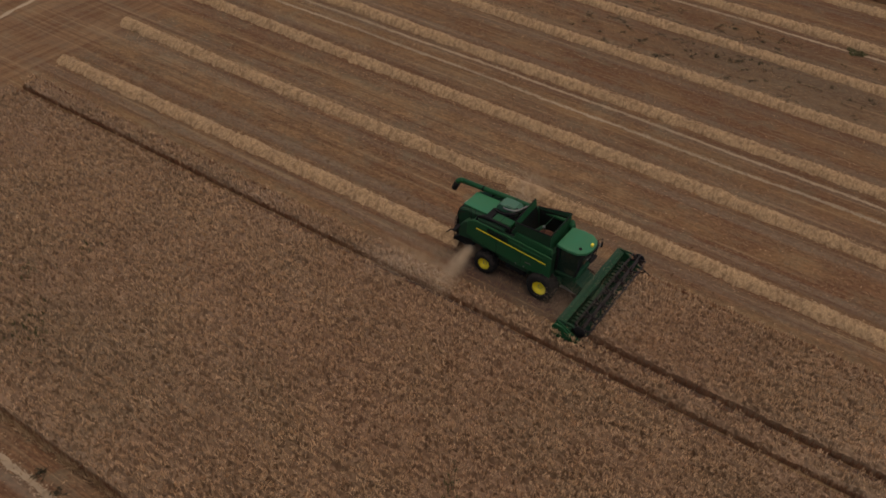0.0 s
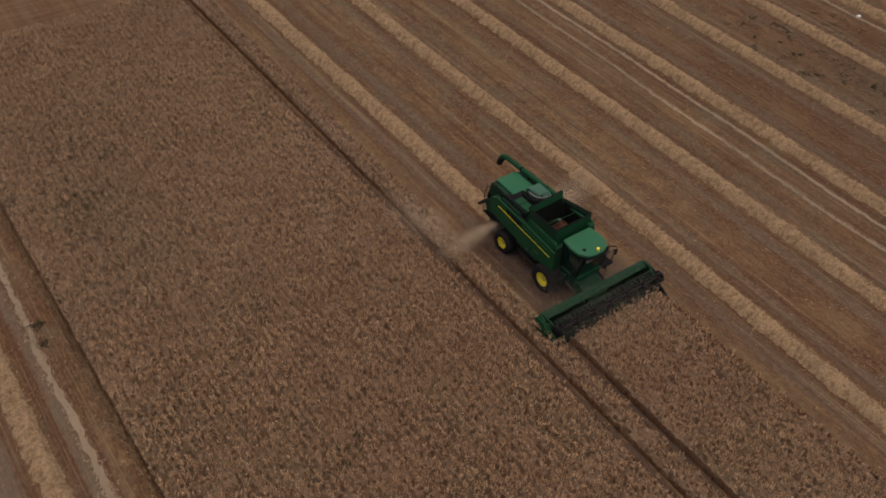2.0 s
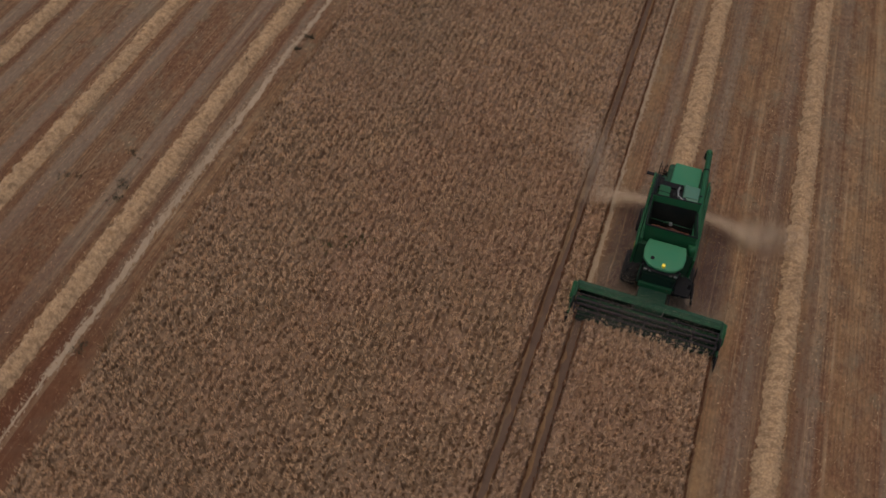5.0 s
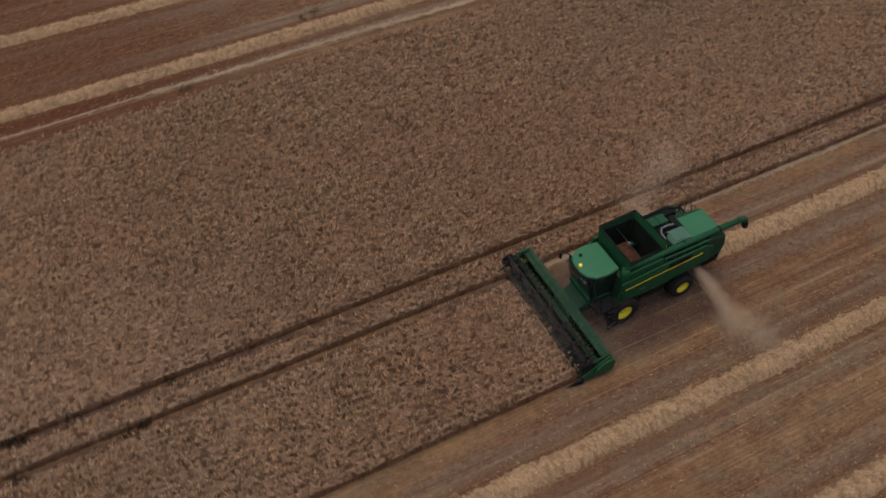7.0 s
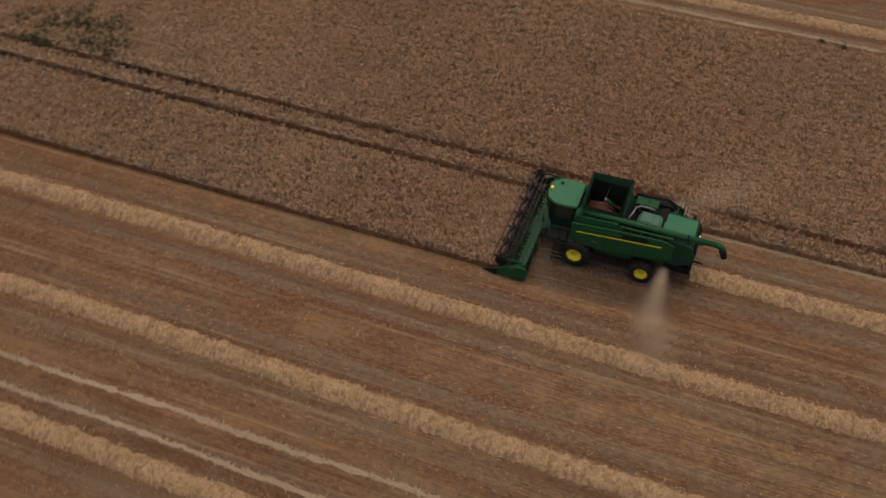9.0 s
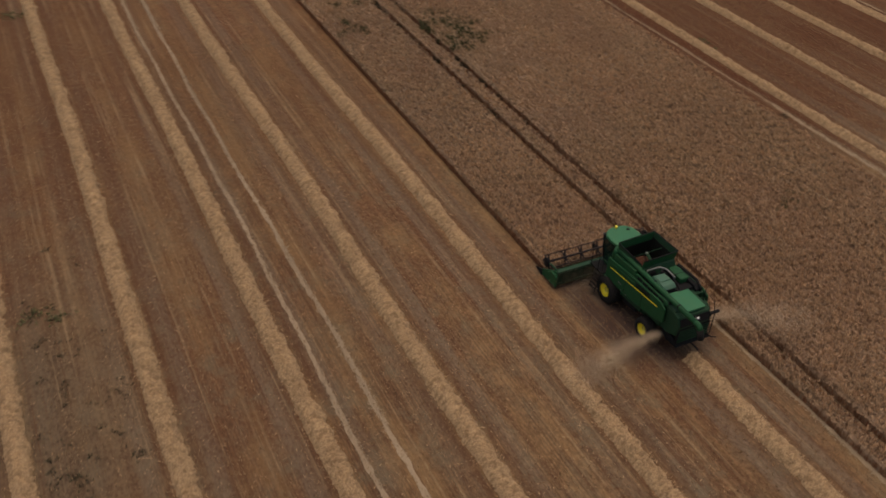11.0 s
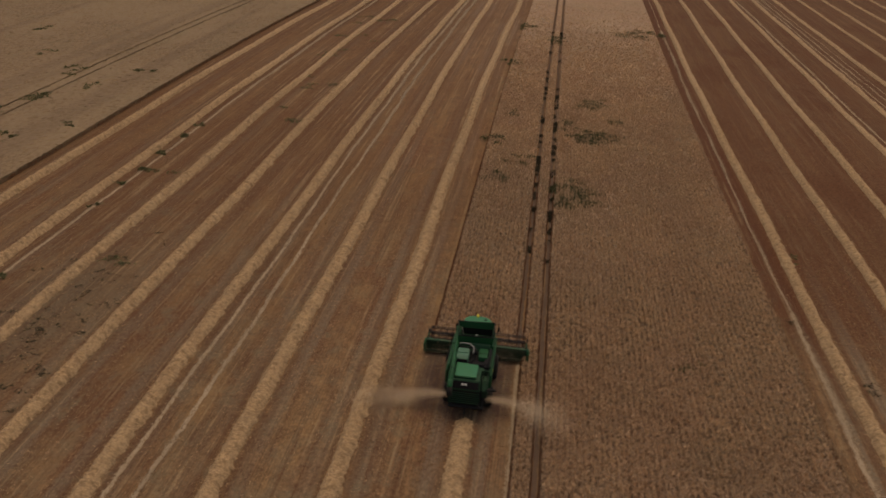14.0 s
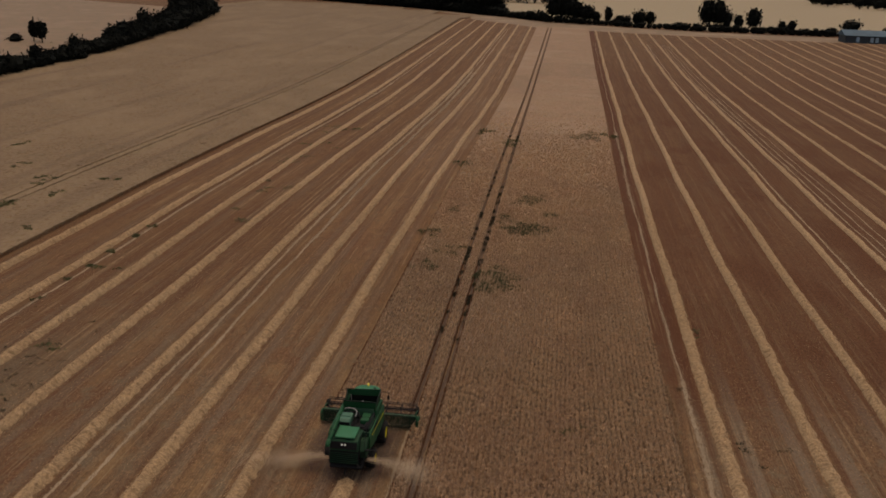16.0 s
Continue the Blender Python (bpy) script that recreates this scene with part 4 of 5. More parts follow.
def tank_wall(name, lo0, lo1, hi0, hi1, thick, mat=GREEN, label=""):
    bm = bmesh.new()
    a, b, c, d = (Vector(p) for p in (lo0, lo1, hi1, hi0))
    n = (b - a).cross(d - a).normalized() * thick
    va = [bm.verts.new(p) for p in (a, b, c, d)]
    vb = [bm.verts.new(p + n) for p in (a, b, c, d)]
    bm.faces.new(va), bm.faces.new(vb[::-1])
    for k in range(4):
        bm.faces.new((va[k], vb[k], vb[(k + 1) % 4], va[(k + 1) % 4]))
    bmesh.ops.recalc_face_normals(bm, faces=list(bm.faces))
    return part(name, bm, mat, combine, label)


TFL, TFR, TBL, TBR = (1.3, 0.08, 4.32), (-1.28, 0.0, 4.24), (1.38, -2.12, 4.32), (-1.1, -2.26, 4.36)
tank_wall("tank_front_wall", (-1.06, 0.05, TZ), (1.06, 0.05, TZ), TFR, TFL, 0.05, GREEN, "green grain tank front wall")
tank_wall("tank_rear_wall", (1.06, -1.75, TZ), (-1.06, -1.75, TZ), TBL, TBR, 0.05, GREEN, "green grain tank rear flap")
tank_wall("tank_side_wall", (1.06, 0.05, TZ), (1.06, -1.75, TZ), TFL, TBL, 0.05, DARK_GREEN)
tank_wall("tank_side_wall", (-1.06, -1.75, TZ), (-1.06, 0.05, TZ), (-1.05, -1.98, 3.95), TFR, 0.05, DARK_GREEN)
for pts in ([TFR, TFL], [TBR, TBL], [TFL, TBL], [TFR, (-1.05, -1.98, 3.97)]):
    part("tank_rim", tube([(x, y, z + 0.01) for x, y, z in pts], 0.035, 6), BLACK, combine)
part("tank_rear_ridge", prism([(-1.98, 3.2), (-2.08, 3.82), (-2.2, 3.75), (-2.4, 3.3)], -1.12, 1.2, 0.03), DARK_GREEN, combine)
part("tank_floor", box(-1.05, 1.05, -1.73, 0.03, 2.205, 2.26, 0.0), BLACK, combine)
heap = bmesh.new()
bmesh.ops.create_grid(heap, x_segments=28, y_segments=28, size=1.0)
for v in heap.verts:
    x, y = v.co.x, v.co.y
    v.co = Vector((x * 0.98, -0.86 + y * 0.84, 2.66 + 0.85 * max(0.0, 1 - math.hypot(x, y)) ** 0.8 + 0.04 * noise.noise(Vector((x * 4, y * 4, 0)))))
part("grain_heap", heap, GRAIN, combine, "heap of reddish brown wheat grain")
part("filling_auger", tube([(0.35, -1.7, 2.9), (0.2, -1.3, 3.4), (0.12, -1.0, 3.72)], 0.10, 10), DARK_GREEN, combine)
part("auger_tip", tube([(0.12, -1.0, 3.72), (0.10, -0.90, 3.75)], 0.09, 10), STEEL, combine)
part("tank_brace", tube([(-1.1, -0.95, 3.75), (1.2, -0.95, 3.8)], 0.022, 6), DARK_GREEN, combine)
part("tank_ladder", tube([(-0.85, -0.25, 3.0), (-0.95, -0.2, 3.9)], 0.03, 6), STEEL, combine)
# dark sheets added inside the green walls, below the rims, to darken the tank
tank_wall("tank_dark_sheet", (1.0, -0.02, 2.27), (-1.0, -0.02, 2.27), (1.18, -0.06, 3.86), (-1.12, -0.1, 3.82), 0.012, TANK_DARK)
tank_wall("tank_dark_sheet", (-1.0, -1.70, 2.27), (1.0, -1.70, 2.27), (-1.0, -2.05, 4.02), (1.22, -1.98, 4.0), 0.012, TANK_DARK)
tank_wall("tank_dark_sheet", (1.02, 0.0, 2.27), (1.02, -1.70, 2.27), (1.2, -0.06, 4.0), (1.22, -1.88, 3.95), 0.012, TANK_DARK)
tank_wall("tank_dark_sheet", (-1.02, 0.0, 2.27), (-1.02, -1.70, 2.27), (-1.15, -0.12, 4.0), (-0.97, -1.86, 3.9), 0.012, TANK_DARK)

# cab
part("cab_floor", box(-0.95, 0.95, 0.42, 1.62, 1.75, 1.9, 0.03), DARK_GREEN, combine)
part("cab_rear_wall", box(-0.89, 0.89, 0.30, 0.42, 1.8, 3.49, 0.03), BLACK, combine)
roof = part("cab_roof", slab([(-0.94, 0.30), (0.94, 0.30), (1.04, 1.0), (0.98, 1.6), (0.68, 1.98), (0.3, 2.12), (-0.3, 2.12), (-0.68, 1.98), (-0.98, 1.6), (-1.04, 1.0)], 3.50, 3.70, 0.09), GREEN_SKYLIT, combine, "green rounded cab roof, lightened for sky reflection")
part("roof_visor", slab([(-0.94, 1.5), (0.94, 1.5), (0.7, 2.1), (0.3, 2.2), (-0.3, 2.2), (-0.7, 2.1)], 3.40, 3.47, 0.02), BLACK, roof)
for x in (-0.75, -0.5, 0.5, 0.75):
    part("work_lamp", box(x - 0.08, x + 0.08, 2.08, 2.16, 3.36, 3.46, 0.02), DULL_LENS, roof)
base = part("beacon_lamp", tube([(-0.05, 1.95, 3.69), (-0.05, 1.95, 3.86)], 0.085, 12), AMBER, combine, "yellow beacon lamp")
part("roof_hatch", tube([(0.55, 1.55, 3.69), (0.55, 1.55, 3.74)], 0.10, 10), BLACK, roof)
part("front_glass", prism([(1.62, 1.92), (1.74, 2.3), (1.94, 3.0), (2.02, 3.42), (1.98, 3.42), (1.90, 3.0), (1.70, 2.3), (1.58, 1.92)], -0.84, 0.84, 0.0), GLASS, combine, "dark tinted windscreen").visible_shadow = False
for s in (1, -1):
    part("side_glass", prism([(0.55, 1.95), (0.55, 3.42), (1.84, 3.42), (1.56, 1.95)], s * 0.87, s * 0.90, 0.0), GLASS, combine).visible_shadow = False
    for y, foot in ((0.48, 0.48), (1.88, 1.58)):
        part("cab_pillar", tube([(s * 0.89, foot, 1.9), (s * 0.89, 0.7 * y + 0.3 * foot, 2.6), (s * 0.91, y, 3.5)], 0.05, 7), BLACK, combine)
part("driver_seat", box(-0.28, 0.28, 0.75, 1.2, 1.9, 2.35, 0.06), BLACK, combine)
part("seat_back", box(-0.26, 0.26, 0.66, 0.78, 2.3, 2.95, 0.05), BLACK, combine)
part("steering_column", tube([(0, 1.5, 1.9), (0, 1.4, 2.55)], 0.05, 8), BLACK, combine)
for s in (1, -1):
    part("mirror_arm", tube([(s * 1.0, 1.75, 3.35), (s * 1.5, 1.95, 3.25), (s * 1.55, 1.95, 2.9)], 0.025, 6), BLACK, combine)
    part("mirror", box(s * 1.46, s * 1.62, 1.90, 1.98, 2.65, 3.0, 0.03), BLACK, combine)
part("cab_nose", prism([(1.55, 1.5), (1.55, 1.92), (1.72, 1.86), (1.66, 1.5)], -0.85, 0.85, 0.03), GREEN, combine)

# access platform and steps on the left side
part("platform", box(-1.75, -0.98, 0.5, 1.75, 1.72, 1.79, 0.02), BLACK, combine)
steps = bmesh.new()
for y in (0.55, 1.15):
    tube([(-1.78, y, 1.75), (-2.05, y, 0.45)], 0.025, 6, steps)
for k in range(5):
    a = (k + 0.5) / 5
    box(-1.86 - 0.24 * a, -1.74 - 0.24 * a, 0.55, 1.15, 1.72 - 1.25 * a, 1.75 - 1.25 * a, 0.0, steps)
part("access_ladder", steps, BLACK, combine, "black steel access ladder")
part("platform_rail", tube([(-1.74, 0.52, 1.78), (-1.74, 0.52, 2.75), (-1.74, 0.9, 2.8), (-1.74, 0.95, 1.78)], 0.022, 6), BLACK, combine)
part("platform_rail", tube([(-1.74, 1.62, 1.78), (-1.72, 1.66, 2.7), (-1.3, 1.74, 2.75)], 0.022, 6), BLACK, combine)
part("toolbox", box(-1.62, -1.12, 0.28, 0.5, 1.3, 1.72, 0.03), DARK_GREEN, combine)

# unloading auger folded along the left side
auger = part("unloading_auger", tube([(-1.16, 0.05, 3.74), (-1.16, -1.0, 3.74), (-1.10, -4.0, 3.66), (-1.02, -7.0, 3.58)], 0.155, 16), GREEN, combine, "long green unloading auger tube")
part("auger_turret", tube([(-1.22, 0.10, 2.6), (-1.22, 0.14, 3.45), (-1.18, 0.05, 3.74)], 0.22, 14), GREEN, combine)
part("auger_elbow", tube([(-1.02, -6.95, 3.58), (-1.01, -7.15, 3.57), (-1.0, -7.30, 3.48), (-1.0, -7.38, 3.32)], 0.165, 14), GREEN, auger)
part("auger_spout", tube([(-1.0, -7.36, 3.36), (-0.99, -7.46, 3.1), (-0.98, -7.56, 2.82)], 0.19, 14, end_radius=0.17), RUBBER, auger, "black rubber spout")
for y in (-1.6, -3.4, -5.6):
    a = y / -7
    part("auger_clamp", tube([(-1.16 + 0.14 * a, y + 0.04, 3.75 - 0.17 * a), (-1.16 + 0.14 * a, y - 0.04, 3.75 - 0.17 * a)], 0.17, 16), BLACK, auger)
part("auger_rest", box(-1.2, -1.0, -5.0, -4.9, 3.2, 3.5, 0.02), BLACK, combine)
for k in range(5):
    part("shoulder_window", prism([(-2.3 - 0.5 * k, 3.30), (-2.3 - 0.5 * k, 3.46), (-2.7 - 0.5 * k, 3.48), (-2.7 - 0.5 * k, 3.32)], -1.43, -1.37, 0.01), BLACK, combine)
part("shoulder_panel", prism([(-2.1, 3.22), (-2.1, 3.52), (-4.9, 3.56), (-5.0, 3.3)], -1.40, -1.30, 0.03), GREEN, combine)

# feeder house
part("feeder_house", prism([(0.5, 1.0), (0.7, 1.75), (1.5, 1.6), (2.62, 0.98), (2.62, 0.35), (1.4, 0.75)], -0.72, 0.72, 0.05), DARK_GREEN, combine, "dusty green feeder house")
part("feeder_plate", box(-0.8, 0.8, 2.36, 2.44, 0.5, 1.18, 0.02), STEEL, combine)
for s in (1, -1):
    part("lift_ram", tube([(s * 0.6, 0.6, 0.7), (s * 0.6, 2.3, 0.55)], 0.06, 8), STEEL, combine)
part("hydraulic_hose", tube([(-0.76, 1.2, 1.5), (-0.86, 1.8, 1.35), (-0.9, 2.35, 1.15)], 0.035, 7), BLACK, combine)
part("coupler", box(-0.98, -0.78, 2.2, 2.42, 1.0, 1.22, 0.03), LENS, combine)

# ---- the cutting header ----
# green darkened to hold the shade on the header's back
HEADER_GREEN = plain("shaded_header_green", (0.002, 0.016, 0.008), 0.7, 0, 0.02, 2.0, 0.12)
GREYBEAM = plain("dusty_beam", (0.007, 0.040, 0.020), 0.6, 0, 0.06, 2.0, 0.2)
HX, HY0 = 3.72, 2.45
header = thing("combine_header", "wide dark green cutting header with reel at the crop", "header", at=pose(0, HY0 - 0.25, 0))


def hpart(name, bm, material, label="", parent=None):
    ob = part(name, bm, material, parent or header, label)
    if parent is None:
        ob.matrix_basis = pose(0, -HY0, 0)
    return ob


hpart("back_sheet", prism([(2.45, 0.28), (2.45, 1.18), (2.53, 1.22), (2.60, 1.15), (2.55, 0.35), (2.75, 0.16), (3.95, 0.10), (3.95, 0.06), (2.6, 0.08)], -HX, HX, 0.0), HEADER_GREEN, "green sheet steel trough, darkened for shade")
hpart("top_beam", box(-HX, HX, 2.40, 2.62, 1.12, 1.28, 0.03), GREYBEAM, "green top beam")
hpart("lower_beam", box(-HX, HX, 2.36, 2.50, 0.30, 0.46, 0.03), HEADER_GREEN)
for x in np.linspace(-3.3, 3.3, 10):
    hpart("back_rib", box(x - 0.03, x + 0.03, 2.38, 2.46, 0.4, 1.14, 0.01), HEADER_GREEN)
hpart("skid", box(-HX + 0.1, HX - 0.1, 2.7, 3.5, 0.0, 0.09, 0.02), BLACK)
hpart("top_guard", prism([(2.60, 1.22), (2.60, 1.26), (2.86, 1.13), (2.86, 1.09)], -HX + 0.05, HX - 0.05, 0.0), DARK_GREEN, "sloping green guard sheet")
for x in np.linspace(-3.45, 3.45, 15):
    hpart("guard_tab", box(x - 0.13, x + 0.13, 2.74, 2.80, 1.12, 1.20, 0.01), GREEN)
screw = lathe_x([(-HX + 0.15, 0.19), (HX - 0.15, 0.19)], 18)
turns = 9
for s in (-1, 1):
    prev = None
    for k in range(turns * 14 + 1):
        a, x = 2 * math.pi * k / 14 * s, s * (0.7 + (HX - 0.95) * k / (turns * 14))
        ring = [screw.verts.new((x, r * math.cos(a), r * math.sin(a))) for r in (0.18, 0.33)]
        if prev:
            screw.faces.new((prev[0], prev[1], ring[1], ring[0]))
        prev = ring
ob = hpart("header_auger", screw, DARK_GREEN, "feed auger with spiral flights")
ob.matrix_basis = pose(0, 2.98 - HY0, 0.52)
hpart("cutter_bar", box(-HX, HX, 3.92, 4.02, 0.06, 0.13, 0.01), BLACK)
knife = bmesh.new()
for k in range(74):
    x = -HX + 0.05 + k * 0.1
    a = [knife.verts.new(p) for p in ((x - 0.02, 4.0, 0.08), (x + 0.02, 4.0, 0.08), (x, 4.12, 0.09), (x, 4.0, 0.12))]
    for t in ((0, 2, 1), (0, 3, 2), (1, 2, 3), (0, 1, 3)):
        knife.faces.new([a[i] for i in t])
tagged(hpart("knife_fingers", knife, STEEL), kind="stuff")

RY, RZ, RR = 3.78, 1.12, 0.50
reel = hpart("reel_shaft", tube([(-HX + 0.12, 0, 0), (HX - 0.12, 0, 0)], 0.07, 10), REELMAT, "dark reel with rows of tines")
reel.matrix_basis = pose(0, RY - HY0, RZ)
for k in range(6):
    a = 2 * math.pi * (k + 0.3) / 6
    c, s = RR * math.cos(a), RR * math.sin(a)
    bat = tube([(-HX + 0.15, c, s), (HX - 0.15, c, s)], 0.030, 6)
    for i in range(48):
        x = -HX + 0.25 + i * (2 * HX - 0.5) / 47
        v = [bat.verts.new(p) for p in ((x - 0.014, c, s), (x + 0.014, c, s), (x, c + 0.06, s - 0.24))]
        bat.faces.new(v)
    part("reel_bat", bat, REELMAT, reel)
for x in np.linspace(-HX + 0.18, HX - 0.18, 7):
    star = [(r * math.cos(a), r * math.sin(a)) for k in range(6) for a, r in ((2 * math.pi * (k + 0.3) / 6 - 0.07, RR), (2 * math.pi * (k + 0.3) / 6 + 0.07, RR), (2 * math.pi * (k + 0.8) / 6, 0.16))]
    spider = prism(star, x - 0.025, x + 0.025, 0.0)
    part("reel_spider", spider, REELMAT, reel)
for s in (1, -1):
    hpart("reel_arm", tube([(s * (HX - 0.06), 2.55, 1.25), (s * (HX - 0.04), 3.2, 1.3), (s * (HX - 0.06), RY, RZ)], 0.06, 8), DARK_GREEN)
    end = hpart("end_panel", prism([(2.40, 0.12), (2.36, 1.05), (2.52, 1.3), (2.95, 1.12), (3.6, 0.72), (4.05, 0.5), (4.05, 0.08)], s * HX, s * (HX + 0.09), 0.03), GREEN, "green rounded end shield")
    part("end_cover", prism([(2.30, 0.3), (2.26, 0.95), (2.45, 1.16), (2.9, 1.12), (3.3, 0.8), (3.4, 0.5), (3.1, 0.26)], s * (HX + 0.09), s * (HX + 0.22), 0.06), GREEN, end)
    cone = bmesh.new()
    v = [cone.verts.new(p) for p in ((s * (HX - 0.03), 3.95, 0.08), (s * (HX + 0.17), 3.95, 0.08), (s * (HX + 0.14), 3.95, 0.5), (s * (HX + 0.0), 3.95, 0.5), (s * (HX + 0.06), 4.85, 0.14))]
    for t in ((0, 1, 2, 3), (0, 4, 1), (1, 4, 2), (2, 4, 3), (3, 4, 0)):
        cone.faces.new([v[i] for i in t])
    bmesh.ops.recalc_face_normals(cone, faces=list(cone.faces))
    hpart("crop_divider", cone, BLACK, "pointed crop divider")
    drive = lathe_x([(-0.05, 0.05), (-0.05, 0.33), (0.05, 0.33), (0.05, 0.05)], 24)
    disc = hpart("reel_drive", drive, BLACK)
    disc.matrix_basis = pose(s * (HX - 0.02), RY - HY0, RZ)


# ---- chaff thrown out to both sides behind the rear wheels, and dust ----
def cloud(name, n, start, end, spread0, spread1, size, label, power=1.0):
    t = rng.uniform(0, 1, n) ** power
    a, b = np.array(start), np.array(end)
    c = a + (b - a) * t[:, None]
    c[:, 2] += 0.9 * t * (1 - t)
    sp = spread0 + (spread1 - spread0) * t
    c += rng.normal(size=(n, 3)) * sp[:, None] * np.array([0.9, 1.0, 0.55])
    c[:, 2] = np.maximum(c[:, 2], 0.06)
    d = rng.normal(size=(n, 3, 3)) * size
    v = (c[:, None, :] + d).reshape(-1, 3)
    ob = raw(name, v, np.arange(3 * n).reshape(-1, 3), CHAFF)
    return tagged(ob, label, "chaff", kind="stuff")


for s, y1 in ((1, -4.6), (-1, -4.7)):
    cloud("flying_chaff", 56000, (s * 1.30, -4.8, 1.15), (s * 5.0, y1, 0.35), 0.12, 0.46, 0.0058, "pale chaff blown out beside the machine", 1.15)
cloud("flying_dust", 85000, (3.8, -4.7, 0.5), (5.9, -8.2, 2.2), 0.42, 1.0, 0.0050, "dust drifting up over the standing wheat", 0.8)
cloud("flying_dust", 60000, (-3.6, -4.8, 0.4), (-7.4, -5.6, 0.5), 0.45, 0.7, 0.0050, "thin dust drifting over the stubble", 0.9)
cloud("flying_dust", 40000, (-3.2, 1.8, 0.7), (3.2, 1.4, 0.8), 0.8, 0.8, 0.0050, "thin dust behind the header")
cloud("flying_dust", 40000, (-2.8, 4.6, 0.9), (2.8, 4.6, 0.9), 0.8, 0.8, 0.0045, "thin dust over the crop before the reel")


# ---- weeds in the crop and in the stubble ----
def weeds(x, y, r, n, height, base, size=0.14, leaf=None):
    """A loose patch of weed plants, each a few broad leaves."""
    w = thing("weed_patch", "dark green weeds growing through ripe wheat" if base > 0.3 else "small dark green weeds in cut stubble", "weeds", "weed patches", pose(x, y, 0))
    vs, fs, count = [], [], 0
    knots = rng.normal(size=(max(3, n // 25), 2)) * r * np.array([0.55, 0.75])
    pick = knots[rng.integers(0, len(knots), n)]
    px = pick[:, 0] + rng.normal(0, 0.16 * r + 0.08, n)
    py = pick[:, 1] + rng.normal(0, 0.16 * r + 0.08, n)
    for _ in range(3):
        v, f = blades(px + rng.normal(0, 0.05, n), py + rng.normal(0, 0.05, n), np.zeros(n) + base * 0.6, base + rng.uniform(0.3, 1.0, n) * height, rng.uniform(0.5, 1.4, n) * size, rng.uniform(0.25, 0.5, n) * size, 0.6)
        vs.append(v), fs.append(f + count)
        count += len(v)
    # roots the patch on the soil
    v, f = blades(px[: n // 3], py[: n // 3], np.zeros(n // 3), np.full(n // 3, base * 0.8 + 0.05), np.full(n // 3, 0.03), np.full(n // 3, 0.02), 0.5)
    vs.append(v), fs.append(f + count)
    raw("weed_leaves", np.concatenate(vs), np.concatenate(fs), leaf or WEED, w)


for x, y, r, n in ((10.3, 78.4, 1.8, 260), (9.0, 60.5, 1.6, 260), (10.5, 61.5, 1.9, 320), (6.6, 66.8, 1.2, 120), (12.3, 69.7, 1.4, 60), (7.2, 39.7, 1.8, 260), (8.4, 37.3, 1.4, 140), (5.8, 35.3, 0.9, 60), (-0.6, 42.2, 1.1, 90), (-2.3, 57.9, 1.2, 110), (-1.6, 70.2, 0.9, 60), (20.0, 138.4, 2.4, 170), (23.4, 142.8, 2.0, 120), (4.1, 126.8, 2.4, 120), (-1.9, 138.4, 2.0, 110), (-3.1, 104.5, 1.6, 70), (0.5, 50.3, 1.4, 60), (17.1, -24.2, 3.0, 22), (20.0, -18.9, 2.6, 18), (15.9, 3.5, 1.5, 16)):
    weeds(x, y, r * 1.15, int(n * 2.0), 0.26, 0.60, 0.095)
for x, y, r, n in ((-65.5, 56.1, 2.2, 150), (-58.7, 36.9, 1.8, 90), (-66.4, 50.1, 1.6, 60), (-59.3, 41.2, 1.5, 60), (-67.9, 73.5, 1.6, 70), (-57.5, 75.7, 1.6, 60), (-85.8, 97.0, 2.0, 70), (-75.8, 82.5, 1.8, 50), (-65.8, 69.8, 1.4, 40), (-60.9, 64.0, 1.6, 50), (-54.6, 45.6, 1.2, 40)):
    weeds(x, y, r, n, 0.3, 0.55, 0.16)
for x, y, r, n in ((-33.2, 100.9, 3.0, 200), (-32.8, 78.1, 2.6, 170), (-32.5, 59.2, 2.4, 140), (-37.0, 34.9, 2.0, 110), (-33.4, 135.8, 4.0, 300), (-32.7, 118.3, 3.4, 200), (-32.7, 12.0, 1.8, 110), (28.7, 27.6, 0.6, 30), (49.9, 115.4, 1.0, 40)):
    weeds(x, y, r, int(n * 0.7), 0.16, 0.04)
# dark sprouting clods strewn between two windrows
for k in range(150):
    cx, cy = rng.uniform(-38.7, -28.6), rng.normal(-3.0, 8.5)
    if abs((cx / ROW) % 1.0 - 0.5) < 0.36:
        weeds(cx, cy, rng.uniform(0.2, 0.5), int(rng.uniform(5, 16)), 0.11, 0.02, 0.09, WEED_DARK)
# rank growth in the wheel tracks through the standing crop
for k in range(80):
    ty = rng.choice([rng.uniform(18, 60), rng.uniform(22, 70), rng.uniform(60, 140)])
    tu = rng.choice([T1, T2])
    weeds(float(tu + bend(tu, ty)) + rng.normal(0, 0.08), ty, rng.uniform(0.15, 0.5), int(rng.uniform(10, 34)), 0.40, 0.12, 0.11, WEED_DARK)
for x, y, r, n in ((-40.0, 6.3, 0.5, 50), (-40.2, 40.7, 0.5, 40), (-40.3, 47.5, 0.6, 50), (-40.1, 34.9, 0.4, 30), (-40.3, 30.1, 0.35, 26), (-40.1, 23.3, 0.3, 22), (-40.3, 52.4, 0.5, 36)):
    weeds(x, y, r, n, 0.3, 0.04, 0.16)
for x, y, r, n in ((25.5, -12.4, 0.30, 40), (25.6, -11.1, 0.22, 24), (25.4, 14.1, 0.25, 26), (28.9, 4.4, 0.5, 26), (29.5, 3.8, 0.5, 22), (30.3, 1.6, 0.4, 18), (32.3, 4.3, 0.5, 20)):
    weeds(x, y, r, n, 0.12, 0.02, 0.09, WEED_DARK)

# a scrap lying on a wheel track
scrap = bmesh.new()
